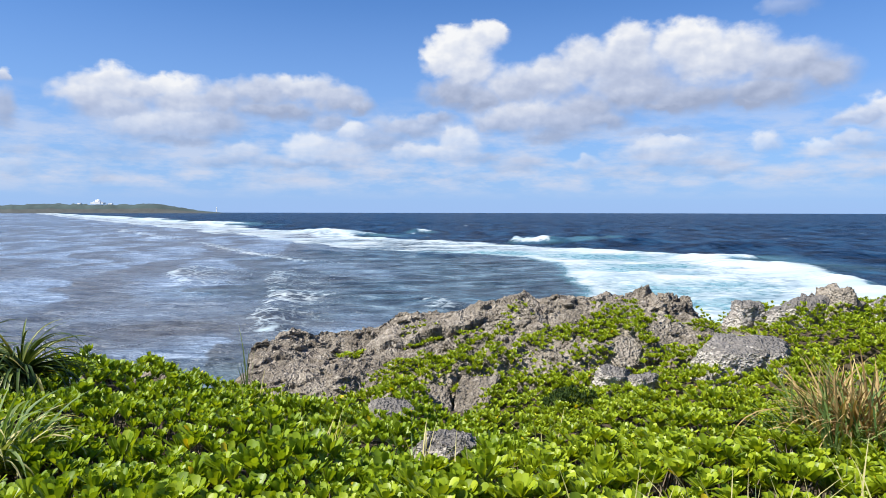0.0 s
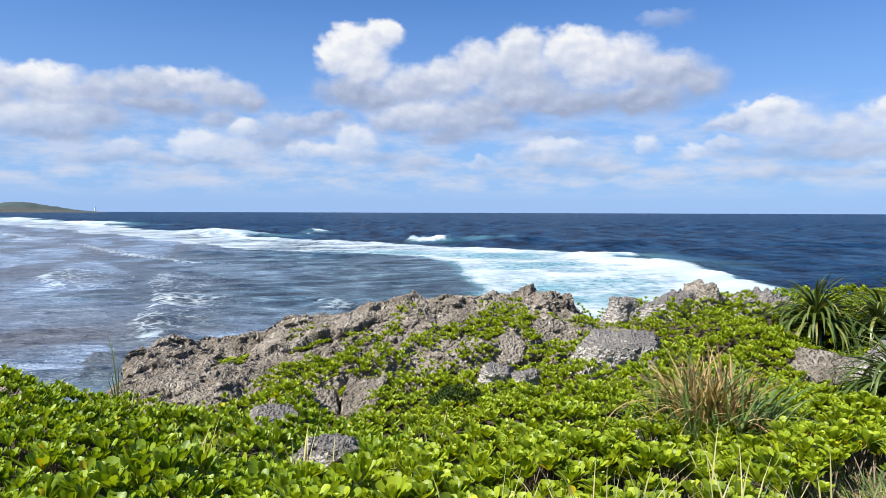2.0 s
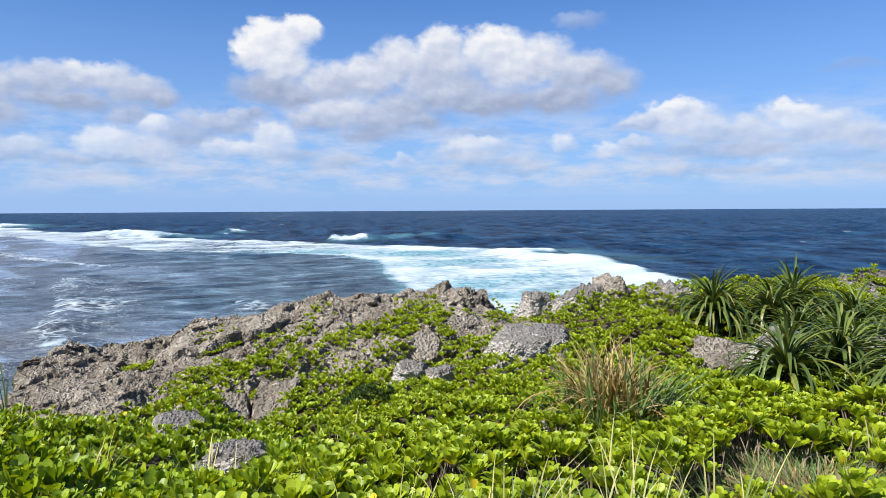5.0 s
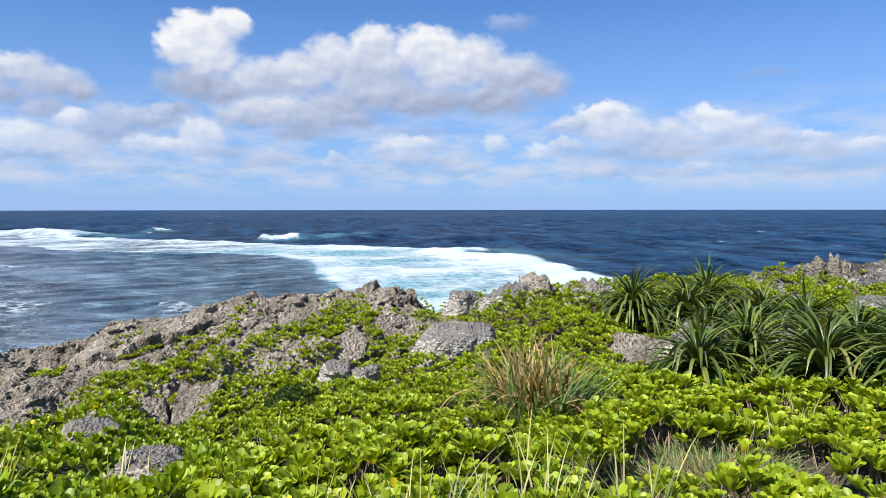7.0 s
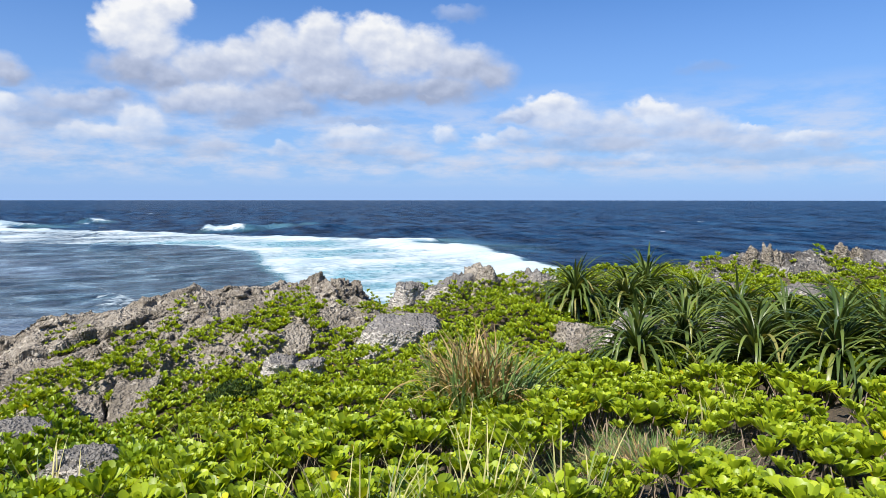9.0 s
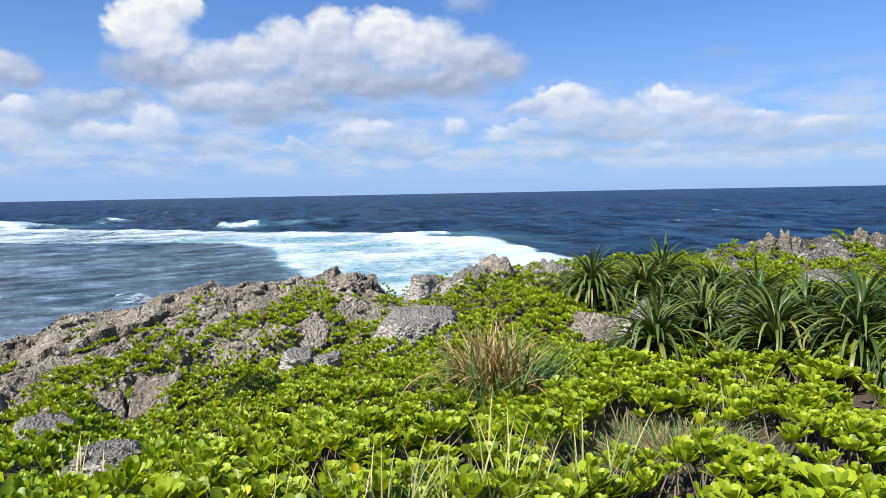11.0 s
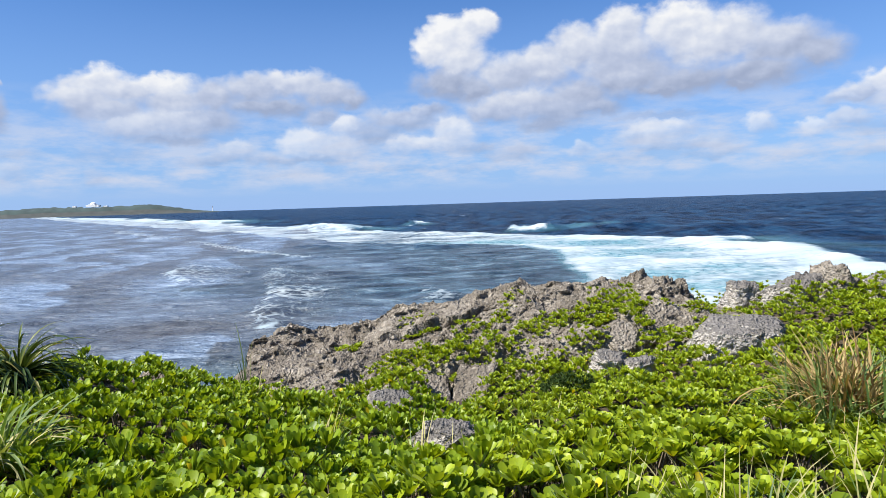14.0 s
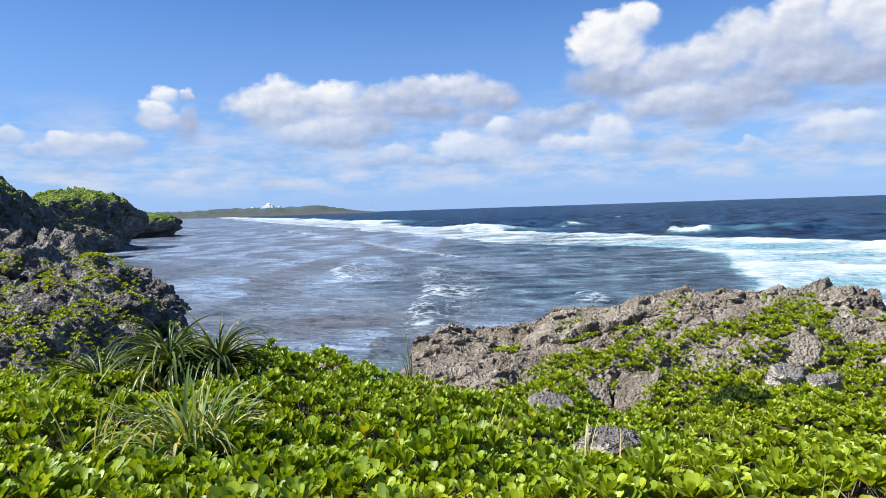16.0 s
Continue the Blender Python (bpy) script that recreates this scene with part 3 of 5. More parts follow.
def sea_fields(x, y):
    """Height of the water and how much foam, depth, teal and sand there is at each place; deep also paints dark wave
    fronts.
    """
    r = np.hypot(x, y)
    wob = 2.5 * fbm(x / 14, y / 14, 0.3, 3) * np.clip(r / 90, 0.3, 2.5)
    ox, ix = np.interp(y, OUTER_Y, OUTER_X) + wob, np.interp(y, INNER_Y, INNER_X) + 0.8 * wob
    ox = ox + 2.6 * fbm(x / 7, y / 7, 21.0, 3) * smooth(120, 90, y)
    slope = 1 / np.sqrt(1 + np.interp(y, [40, 80, 120, 200, 900], [0.9, 1.0, 0.9, 0.65, 0.6]) ** 2)
    d_out, d_in = (ox - x) * slope, (x - ix) * slope      # both above 0 between the two lines
    inside = smooth(-1.0, 1.5, d_out) * smooth(-0.6, 1.2, d_in)
    width = np.maximum(d_out + d_in, 1)
    across = np.clip(d_in / width, 0, 1)
    lumps = fbm(x / 9, y / 5, 2.0, 3)
    foam = inside * (0.60 + 0.22 * smooth(0.55, 0.95, across) + 0.16 * smooth(0.25, 0.0, across) + 0.16 * lumps)
    foam = np.where(y < 95, np.maximum(foam, inside * (0.58 + 0.12 * lumps + 0.26 * smooth(0.50, 0.80, across) + 0.22 * smooth(0.14, 0.02, across))), foam)
    # the breaking crest along the outer line, in stretches
    stretch = smooth(-0.15, 0.35, fbm(y / 30 + x / 60, x / 90, 7.7, 2))
    crest = np.exp(-((d_out - 1.5) / np.clip(r / 45, 1.6, 12)) ** 2)
    foam = np.maximum(foam, crest * (0.35 + 0.65 * stretch) * 0.95)
    second = np.exp(-((d_out - 9) / np.clip(r / 55, 1.6, 9)) ** 2) * smooth(-0.3, 0.2, fbm(y / 22, x / 50, 3.3, 2)) * (y > 70)
    foam = np.maximum(foam, second * 0.85)
    # bores running over the reef flat
    flat = np.zeros_like(foam)
    lift = np.zeros_like(foam)
    for ys, xs, back, amount in (
        ([33, 39, 45, 51, 58, 71], [-8.6, -11, -12, -12.6, -14.5, -18], 4.0, 0.42),
        ([82, 84, 97, 119, 138], [-10, -17, -28, -40, -52], 3.5, 0.52),
        ([42, 46, 50], [-1.2, -0.4, -1.6], 1.6, 0.50),
        ([150, 170, 200, 240], [-62, -74, -92, -118], 6.0, 0.52),
        ([58, 67, 77], [-22, -27, -28], 6.0, 0.42),
    ):
        line = np.interp(y, ys, xs) + 0.5 * wob
        d = (x - line) * 0.8
        on = smooth(ys[0] - 2, ys[0] + 3, y) * smooth(ys[-1] + 4, ys[-1] - 4, y)
        trail = np.where(d > 0, np.exp(-(d / back) ** 2), np.exp(-(d / 0.5) ** 2))
        rim = 0.20 * np.exp(-((d - 0.3) / 0.5) ** 2) * smooth(-0.4, 0.3, fbm(y / 5, x / 9, 1.5, 2))
        flat = np.maximum(flat, on * (trail * (amount + 0.08 * fbm(x / 5, y / 5, 4.0, 2)) + rim))
        lift = np.maximum(lift, on * 0.28 * np.exp(-((d - 0.5) / 1.1) ** 2))
    lacy = smooth(0.02, -0.12, foam - flat)
    foam = np.maximum(foam, flat)
    deep = smooth(-14.0, 4.0, -d_out)
    beyond = smooth(0.0, 14, -d_out)
    teal = np.exp(-((d_out + 3) / np.clip(r / 36, 2.5, 16)) ** 2) * 0.34 * smooth(0.0, 0.5, stretch) * smooth(60, 100, y) + 0.62 * inside * smooth(0.85, 0.5, foam) * (y < 110)
    caps = smooth(1.0, 1.2, fbm(x / 5, y / 4, 9.0, 4)) * beyond * (r < 900)
    foam = np.maximum(foam, 0.62 * caps)
    # rollers rearing up outside the wash: a glassy face, white where the lip has fallen
    az = np.degrees(np.arctan2(x, y))
    roller = np.zeros_like(foam)
    for a0, a1, b0, b1, far, high in ((5.5, 16.0, 5.5, 9.0, 140, 1.5), (-3.2, -0.4, -2.2, -0.8, 205, 2.0)):
        d = r - far - 0.5 * (az - a0) - 2.0 * fbm(az / 3, r / 60, 31.0, 2)
        body = smooth(a0 - 0.6, a0 + 0.8, az) * smooth(a1 + 0.8, a1 - 1.2, az)
        wide = far / 34
        shape = np.where(d < 0, np.exp(-(d / wide) ** 2), np.exp(-(d / (2.6 * wide)) ** 2)) * body * (0.75 + 0.25 * fbm(az * 1.3, r / 30, 32.0, 2))
        roller = np.maximum(roller, shape * high)
        lip = body * smooth(b0 - 0.5, b0 + 0.4, az) * smooth(b1 + 0.8, b1 - 0.6, az) * np.exp(-((d + 0.3 * wide) / (0.9 * wide)) ** 2)
        spray = body * np.exp(-((d - 0.1 * wide) / (0.28 * wide)) ** 2) * smooth(-0.1, 0.4, fbm(az * 2.0, r / 40, 33.0, 2)) * 0.7
        foam = np.maximum(foam, np.maximum(0.95 * lip, spray))
        face = body * np.exp(-((d + 0.9 * wide) / (0.8 * wide)) ** 2)
        # the face's darkness is painted on with the deep-water colour
        deep = np.maximum(deep, 0.7 * face)
        teal = np.maximum(teal, 0.40 * face * (0.6 + 0.4 * fbm(az, r / 20, 34.0, 2)))
    sand = smooth(34, 20, r) * 0.75
    chop_size = np.clip(1.4 - r / 900, 0, 1)
    z = chop_size * (0.085 * fbm(x / 2.6, y / 1.2, 0.0, 3) * (1 - beyond) + beyond * (0.50 * fbm(x / 16 + y / 40, y / 9, 1.0, 4)))
    wind = y * 0.92 - x * 0.38 + 2.2 * fbm(x / 11, y / 11, 6.0, 3)
    train = np.abs(np.sin(wind / 1.15)) ** 0.6 * 0.6 + np.abs(np.sin(wind / 2.7 + 1.0)) ** 0.6
    z = z - (1 - beyond) * chop_size * 0.13 * train * (0.5 + 0.5 * vnoise(x / 9, y / 9, 2.0)) * smooth(16, 30, r)
    z = z + lift + crest * (0.10 + 1.1 * stretch) * np.clip(r / 80, 0.4, 1.3) * (0.45 + 0.55 * smooth(80, 105, y)) + 0.4 * second + 0.12 * inside * lumps
    swell_line = np.exp(-((d_out + 16 + 3 * fbm(y / 40, x / 80, 5.0, 2)) / 6) ** 2) * smooth(-0.2, 0.4, fbm(y / 45, x / 90, 8.8, 2))
    z = z + 1.3 * swell_line + roller
    # a low unbroken swell standing on the reef just inside the wash
    roll = np.exp(-((y - np.interp(x, [-34, -16, 1, 8], [112, 101, 93, 96]) - 1.2 * fbm(x / 7, y / 20, 4.4, 2)) / 1.5) ** 2) * smooth(-30, -22, x) * smooth(9, 4, x) * smooth(-0.5, 0.2, fbm(x / 9, 0.0, 5.5, 2))
    z = z + 0.55 * roll
    # no deeper here: the deep colour paints the swell's dark front
    deep = np.maximum(deep, 0.75 * roll)
    weed = smooth(2, -26, x + 7 * fbm(x / 30, y / 18, 11.0, 3) + 0.12 * (y - 60))
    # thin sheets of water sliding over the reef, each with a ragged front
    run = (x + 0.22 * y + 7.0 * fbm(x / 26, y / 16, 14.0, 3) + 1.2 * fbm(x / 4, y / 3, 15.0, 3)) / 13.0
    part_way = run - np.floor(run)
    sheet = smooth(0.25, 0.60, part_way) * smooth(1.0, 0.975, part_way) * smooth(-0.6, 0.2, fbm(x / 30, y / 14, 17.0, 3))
    # mask of the shaded wave faces painted into the reef water
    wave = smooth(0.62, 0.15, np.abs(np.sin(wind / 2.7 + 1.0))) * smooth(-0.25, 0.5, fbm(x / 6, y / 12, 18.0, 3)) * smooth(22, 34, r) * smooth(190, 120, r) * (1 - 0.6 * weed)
    return z, foam, deep, teal, sand, weed, sheet, lacy, wave


def build_sea():
    drop = np.concatenate([np.linspace(0.0725, 1.2, 80), np.linspace(1.22, 14.5, 310), np.linspace(14.8, 50, 20)])
    turn = np.radians(np.concatenate([np.linspace(-180, -62, 30)[:-1], np.linspace(-62, 72, 480), np.linspace(72, 180, 30)[1:]]))
    rad = 6.2 / np.tan(np.radians(drop))
    rr, tt = np.meshgrid(rad, turn, indexing="ij")
    x, y = rr * np.sin(tt), rr * np.cos(tt)
    z, foam, deep, teal, sand, weed, sheet, lacy, wave = sea_fields(x, y)
    me = quick_mesh("sea", np.stack([x, y, z], -1).reshape(-1, 3), grid_quads(len(drop), len(turn))[:, ::-1], SEA)
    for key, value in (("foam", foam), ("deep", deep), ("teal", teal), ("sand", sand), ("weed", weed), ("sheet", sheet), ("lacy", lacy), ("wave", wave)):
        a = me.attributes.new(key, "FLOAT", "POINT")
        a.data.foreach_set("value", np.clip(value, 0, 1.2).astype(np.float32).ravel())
    tagged(new("water", me), "dark blue open sea breaking white over a shallow brown reef flat", "sea", kind="structure")


build_sea()


# ---- the headland underfoot ----
def edge(x):
    """How far ahead the land goes before it drops to the sea."""
    return np.interp(x, [-300, -145, -92, -45, -30, -13, -10.5, -9, -6.5, -5, -3, -2.4, -1.9, 0, 3, 5, 8, 12, 16, 60], [40, 30, 24, 18, 16.5, 15.5, 14.6, 13.4, 8.6, 7.0, 7.05, 7.2, 9.0, 9.5, 9.4, 9.6, 9.9, 9.9, 9.0, -12])


def canopy(x, y):
    """Top of the shrubs."""
    x, y = np.asarray(x, float), np.asarray(y, float)
    c = 4.98 - 0.15 * (np.clip(y, 2.6, 9) - 2.6)
    sx = np.where(x > 4.5, 8.0, 2.0)
    c = c + 0.93 * np.exp(-0.5 * ((x - 4.5) / sx) ** 2 - 0.5 * ((y - 8.2) / 1.5) ** 2)
    c = c - 0.14 * np.exp(-0.5 * ((x - 0.0) / 0.9) ** 2 - 0.5 * ((y - 5.3) / 0.9) ** 2)
    c = c + 0.16 * np.exp(-0.5 * ((x + 3.2) / 1.2) ** 2 - 0.5 * ((y - 5.2) / 1.3) ** 2)
    c = c + 0.26 * np.exp(-0.5 * ((x + 3.6) / 1.3) ** 2 - 0.5 * ((y - 6.3) / 1.2) ** 2)
    c = c + 0.20 * np.exp(-0.5 * ((x - 6.9) / 1.7) ** 2 - 0.5 * ((y - 8.3) / 1.3) ** 2)
    c = c - 0.13 * smooth(-2.1, -1.7, x) * smooth(-0.5, -1.1, x) * smooth(5.6, 6.4, y)
    left = smooth(-4.2, -7.0, x)
    far_left = 4.5 + 0.25 * smooth(-10.5, -14, x) - 0.6 * smooth(2.6, 0.2, edge(x) - y) + 0.38 * smooth(9, 12, y) * smooth(-8.3, -9.8, x) - 0.2 * smooth(8.5, 12, y) * smooth(-9.5, -8.3, x)
    c = c * (1 - left) + far_left * left
    right = smooth(8, 11, x)
    c = c * (1 - right) + (4.85 + 0.03 * (x - 11) + 0.13 * smooth(6, 8.5, y)) * right
    return c


def ground_z(x, y):
    x, y = np.asarray(x, float), np.asarray(y, float)
    z = canopy(x, y) - 0.24 * smooth(1.0, 2.2, y) - 0.30 * smooth(2.2, 1.0, y)
    z = z - 0.35 * smooth(7.3, 7.7, y) * smooth(-2.9, -2.5, x) * smooth(3.7, 3.2, x)
    z = z + 0.04 * fbm(x / 0.7, y / 0.7, 0.0, 3)
    e = edge(x)
    fall = smooth(-0.15, 1.3 + 0.02 * np.abs(x), y - e)
    return z * (1 - fall) + (-1.6) * fall


def build_ground():
    xs = np.concatenate([np.linspace(-300, -18, 60)[:-1], np.linspace(-18, 18, 210), np.linspace(18, 120, 24)[1:]])
    ys = np.concatenate([np.linspace(-160, -3, 24)[:-1], np.linspace(-3, 17, 125), np.linspace(17, 425, 90)[1:]])
    yy, xx = np.meshgrid(ys, xs, indexing="ij")
    z = ground_z(xx, yy)
    karst = 0.45 * smooth(-9, -11, xx) * smooth(0.05, 0.3, fbm(xx / 2.4, yy / 2.4, 3.0, 3))
    z = z + karst * 0.28 * fbm(xx / 0.5, yy / 0.5, 1.0, 4, 0.55, True)
    me = quick_mesh("ground", np.stack([xx, yy, z], -1).reshape(-1, 3), grid_quads(len(ys), len(xs)), SOIL)
    me.materials.append(SLOPE_ROCK)
    flat = (xx[:-1, :-1] < -7.5) | (yy[:-1, :-1] > edge(xx[:-1, :-1]) - 0.25)
    me.polygons.foreach_set("material_index", flat.astype(np.int32).ravel())
    tagged(new("ground", me), "brown soil and leaf litter over limestone on the headland", "ground", kind="structure")


build_ground()

# ---- limestone ----
RIDGE_X = [-2.75, -2.68, -2.39, -2.0, -1.73, -1.25, -0.89, -0.56, -0.05, 0.2, 0.5, 0.73, 0.93, 1.12, 1.27, 1.5, 1.83, 2.05, 2.19, 2.37, 2.6, 2.75, 2.84, 3.05, 3.25, 3.6]
RIDGE_Z = [3.7, 4.17, 4.50, 4.63, 4.53, 4.57, 4.64, 4.83, 4.84, 4.87, 4.98, 5.0, 5.07, 5.12, 5.0, 5.09, 5.05, 5.09, 5.12, 5.06, 5.18, 5.17, 5.04, 5.10, 4.95, 4.7]
RIDGE_GRID, FAR_GRID = {}, {}


def build_ridge():
    nx, ny = 500, 220
    xx, yy = np.meshgrid(np.linspace(-3.0, 3.7, nx), np.concatenate([np.linspace(6.45, 8.45, 96), np.linspace(8.46, 8.95, 60), np.linspace(8.965, 10.6, 64)]))
    wave = 0.16 * fbm(xx / 0.9, yy / 0.9, 0.0, 2)
    top = np.interp(xx + 0.10 * vnoise(xx * 3, yy * 3), RIDGE_X, RIDGE_Z)
    foot = np.interp(xx, [-3, -2.3, -1.25, -0.45, 0.2, 1.2, 2.4, 3.7], [3.75, 4.08, 4.18, 4.10, 4.35, 4.55, 4.66, 4.7])
    foot_y = np.interp(xx, [-3, -2, -1, 0, 0.8], [7.0, 6.95, 7.05, 7.35, 7.55])
    crest_y = 9.22 - 0.06 * np.abs(xx)
    up = np.clip((yy + wave - foot_y) / (crest_y - foot_y), 0, 1)
    z = foot + (top - foot) * (0.15 * up + 0.85 * up ** np.interp(xx, [-1.4, 0.2], [0.85, 1.35]))
    # a long ledge with a shadowed step under it
    ledge = smooth(-1.0, -0.75, xx) * smooth(0.75, 0.35, xx)
    step = 8.66 + 0.09 * np.sin(xx * 2.6) + 0.03 * vnoise(xx * 2.5, 0.0)
    over_step = smooth(-0.02, 0.02, yy - step)
    z = z + ledge * (0.10 * over_step * smooth(0.6, 0.1, yy - step) - 0.12 * smooth(-0.16, -0.02, yy - step) * (yy < step + 0.01))
    terrace = 0.09
    level = np.floor(z / terrace + 0.35 * fbm(xx / 0.5, yy / 0.5, 8.0, 3)) * terrace
    z = z + 0.18 * (level + terrace / 2 - z)
    z = z - 0.55 * smooth(foot_y + 0.1, foot_y - 0.5, yy)
    back = np.clip(yy - crest_y - 0.12, 0, None)
    z = z - 2.6 * back ** 1.25
    end = smooth(-2.35, -2.85, xx + 0.15 * vnoise(yy * 3, 2.0))
    z = z - 1.6 * end
    crag = fbm(xx / 0.42, yy / 0.42, 0.5, 5, 0.55, True)
    pits = cells(xx * 7.5, yy * 7.5, np.zeros_like(xx))
    spires = np.clip(fbm(xx / 0.22, yy / 0.22, 4.0, 3, 0.5, True), 0, 2)
    near_top = smooth(0.72, 1.0, up) * smooth(0.55, 0.1, back)
    pores = cells(xx * 19, yy * 19, np.zeros_like(xx) + 3)
    fine_crag = fbm(xx / 0.15, yy / 0.15, 2.5, 3, 0.6, True)
    calm = 1 - 0.75 * ledge * np.exp(-((yy - step) / 0.22) ** 2)
    z = z + calm * (0.062 * crag + 0.018 * fine_crag + 0.046 * (pits - 0.5) + 0.022 * (pores - 0.5)) + 0.055 * spires * near_top * smooth(-0.3, 0.5, vnoise(xx * 1.3, yy * 0.4, 9.0))
    # beds of rock, each a little proud of the one below
    bed = 0.105
    lay = z / bed + 0.5 * fbm(xx / 0.8, yy / 0.8, 18.0, 2)
    z = z + 0.16 * bed * (np.floor(lay) + smooth(0.25, 0.75, lay - np.floor(lay)) - lay)
    proud = 0.04 * smooth(0.35, 0.85, lay - np.floor(lay)) * smooth(0.0, 0.3, up) * smooth(0.3, 0.05, back)
    # bring the skyline to its height
    skyline = np.where(up > 0.6, z, 0).max(0)
    kernel = np.hanning(17)
    kernel /= kernel.sum()
    skyline = np.convolve(np.pad(skyline, 8, "edge"), kernel, "valid")
    z = z - np.clip(skyline - np.interp(xx[0], RIDGE_X, RIDGE_Z), -0.05, 0.5)[None, :] * smooth(0.15, 0.8, up)
    RIDGE_GRID.update(x=xx[0], y=yy[:, 0], z=z)
    px = xx + 0.035 * fbm(xx * 6, yy * 6, z * 6, 3)
    py = yy + 0.045 * fbm(xx * 6 + 40, yy * 6, z * 6, 3) + 0.05 * fbm(xx * 5, z * 12, 7.0, 3) - 0.5 * proud - 0.13 * ledge * over_step * smooth(0.34, 0.0, yy - step)
    me = quick_mesh("rock_ridge", np.stack([px, py, z], -1).reshape(-1, 3), grid_quads(ny, nx), ROCK)
    tagged(new("rock_ridge", me), "jagged grey-brown karst limestone ridge above the sea", "rock")


build_ridge()


def ridge_top(x, y, grid=RIDGE_GRID):
    """Top of a ridge's rock at a place."""
    gx, gy, gz = grid["x"], grid["y"], grid["z"]
    i = np.clip(np.searchsorted(gx, x), 2, len(gx) - 3)
    j = np.clip(np.searchsorted(gy, y), 2, len(gy) - 3)
    return np.maximum.reduce([gz[j + b, i + a] for a in (-2, 0, 2) for b in (-2, 0, 2)])


def lump(name, size, seed, mat, level=5, flat=0.55, rough=0.16, spiky=0.0, pit=0.05, sharp=0.0, grain=1.0, angular=False):
    """A weathered boulder: a ball pressed into facets, then eaten by pits and crags."""
    bm = bmesh.new()
    bmesh.ops.create_icosphere(bm, subdivisions=level, radius=1.0)
    v = np.array([p.co for p in bm.verts])
    f = [[q.index for q in face.verts] for face in bm.faces]
    bm.free()
    rng = np.random.default_rng(seed)
    for k in range(16 if angular else 9):                # cut facets
        n = rng.normal(size=3)
        n[2] = abs(n[2]) * 1.2
        cut = rng.uniform(0.50, 0.72) if angular else rng.uniform(0.45, 0.85)
        if angular and k < 5:                            # a flat top and four steep sides
            n = np.array(((0.05, -0.12, 1.0), (0.15, -1.0, 0.12), (-1.0, -0.35, 0.25), (1.0, -0.2, 0.35), (0.1, 1.0, 0.3))[k]) + rng.normal(0, 0.12, 3)
            cut = (0.30, 0.42, 0.52, 0.52, 0.5)[k]
        n /= np.linalg.norm(n)
        over = np.clip(v @ n - cut, 0, None)
        v = v - np.outer(over * (0.97 if angular else 0.9), n)
    s = seed * 3.7
    if angular:
        v = v * 1.5
    d = rough * fbm(v[:, 0] * 1.6 + s, v[:, 1] * 1.6, v[:, 2] * 1.6, 5, 0.55, sharp > 0)
    d = d + pit * (cells(v[:, 0] * 4.5 * grain + s, v[:, 1] * 4.5 * grain, v[:, 2] * 4.5 * grain) - 0.5)
    d = d + 0.45 * pit * (cells(v[:, 0] * 11 * grain + s, v[:, 1] * 11 * grain, v[:, 2] * 11 * grain) - 0.5)
    if angular:                                          # two cracks right through
        for k in range(2):
            n = rng.normal(size=3) * np.array([1, 0.6, 0.25])
            n /= np.linalg.norm(n)
            d = d - 0.14 * np.exp(-((v @ n - rng.uniform(-0.4, 0.4) + 0.06 * vnoise(v[:, 0] * 4, v[:, 1] * 4, v[:, 2] * 4)) / 0.03) ** 2)
    if spiky:
        up = np.clip(v[:, 2], 0, 1)
        d = d + spiky * up * np.clip(fbm(v[:, 0] * 2.6 + s, v[:, 1] * 2.6, 3.0, 3, 0.5, True), 0, 2)
    unit = v / np.maximum(np.linalg.norm(v, axis=1, keepdims=True), 1e-6)
    v = v + unit * d[:, None]
    v = v * np.array(size) * 0.5 * 1.1
    v[:, 2] = np.where(v[:, 2] < 0, v[:, 2] * flat, v[:, 2])
    return quick_mesh(name, v, np.array(f), mat)


# x, y, width, depth, height, height of its top, turn, kind, label
SLOPE_ROCKS = [
    (3.00, 6.70, 0.92, 0.66, 0.48, 4.95, -8, "slab", "broad grey limestone slab with a pale pitted side, in the shrubs"),
    (1.70, 6.70, 0.31, 0.28, 0.34, 4.66, 40, "lump", "small pitted grey limestone boulder among naupaka"),
    (1.98, 6.62, 0.25, 0.24, 0.22, 4.61, 10, "lump", "small pale limestone boulder beside a pitted one"),
    (0.30, 6.90, 0.42, 0.90, 0.26, 4.47, -20, "slope", "grey limestone slab sloping out of the shrubs"),
    (-0.06, 6.92, 0.30, 0.50, 0.20, 4.39, 15, "slope", "low grey limestone slab beside a larger one"),
    (-0.48, 6.02, 0.48, 0.40, 0.30, 4.49, 5, "slab", "low grey limestone slab half hidden by leaves"),
    (0.08, 4.88, 0.40, 0.30, 0.28, 4.58, 25, "lump", "pale jagged limestone rock low among the leaves"),
    (4.64, 5.72, 0.60, 0.54, 0.42, 4.91, -28, "slope", "pale grey limestone boulder leaning in the shrubs"),
    (2.62, 7.75, 0.66, 0.50, 0.26, 4.90, 8, "slope", "flat grey limestone outcrop below the ridge"),
    (2.02, 7.45, 0.34, 0.60, 0.24, 4.80, -5, "slope", "narrow grey limestone outcrop among leaves"),
    (2.36, 4.55, 0.30, 0.22, 0.22, 4.69, 0, "lump", "small grey stone at the foot of the dry grass"),
]
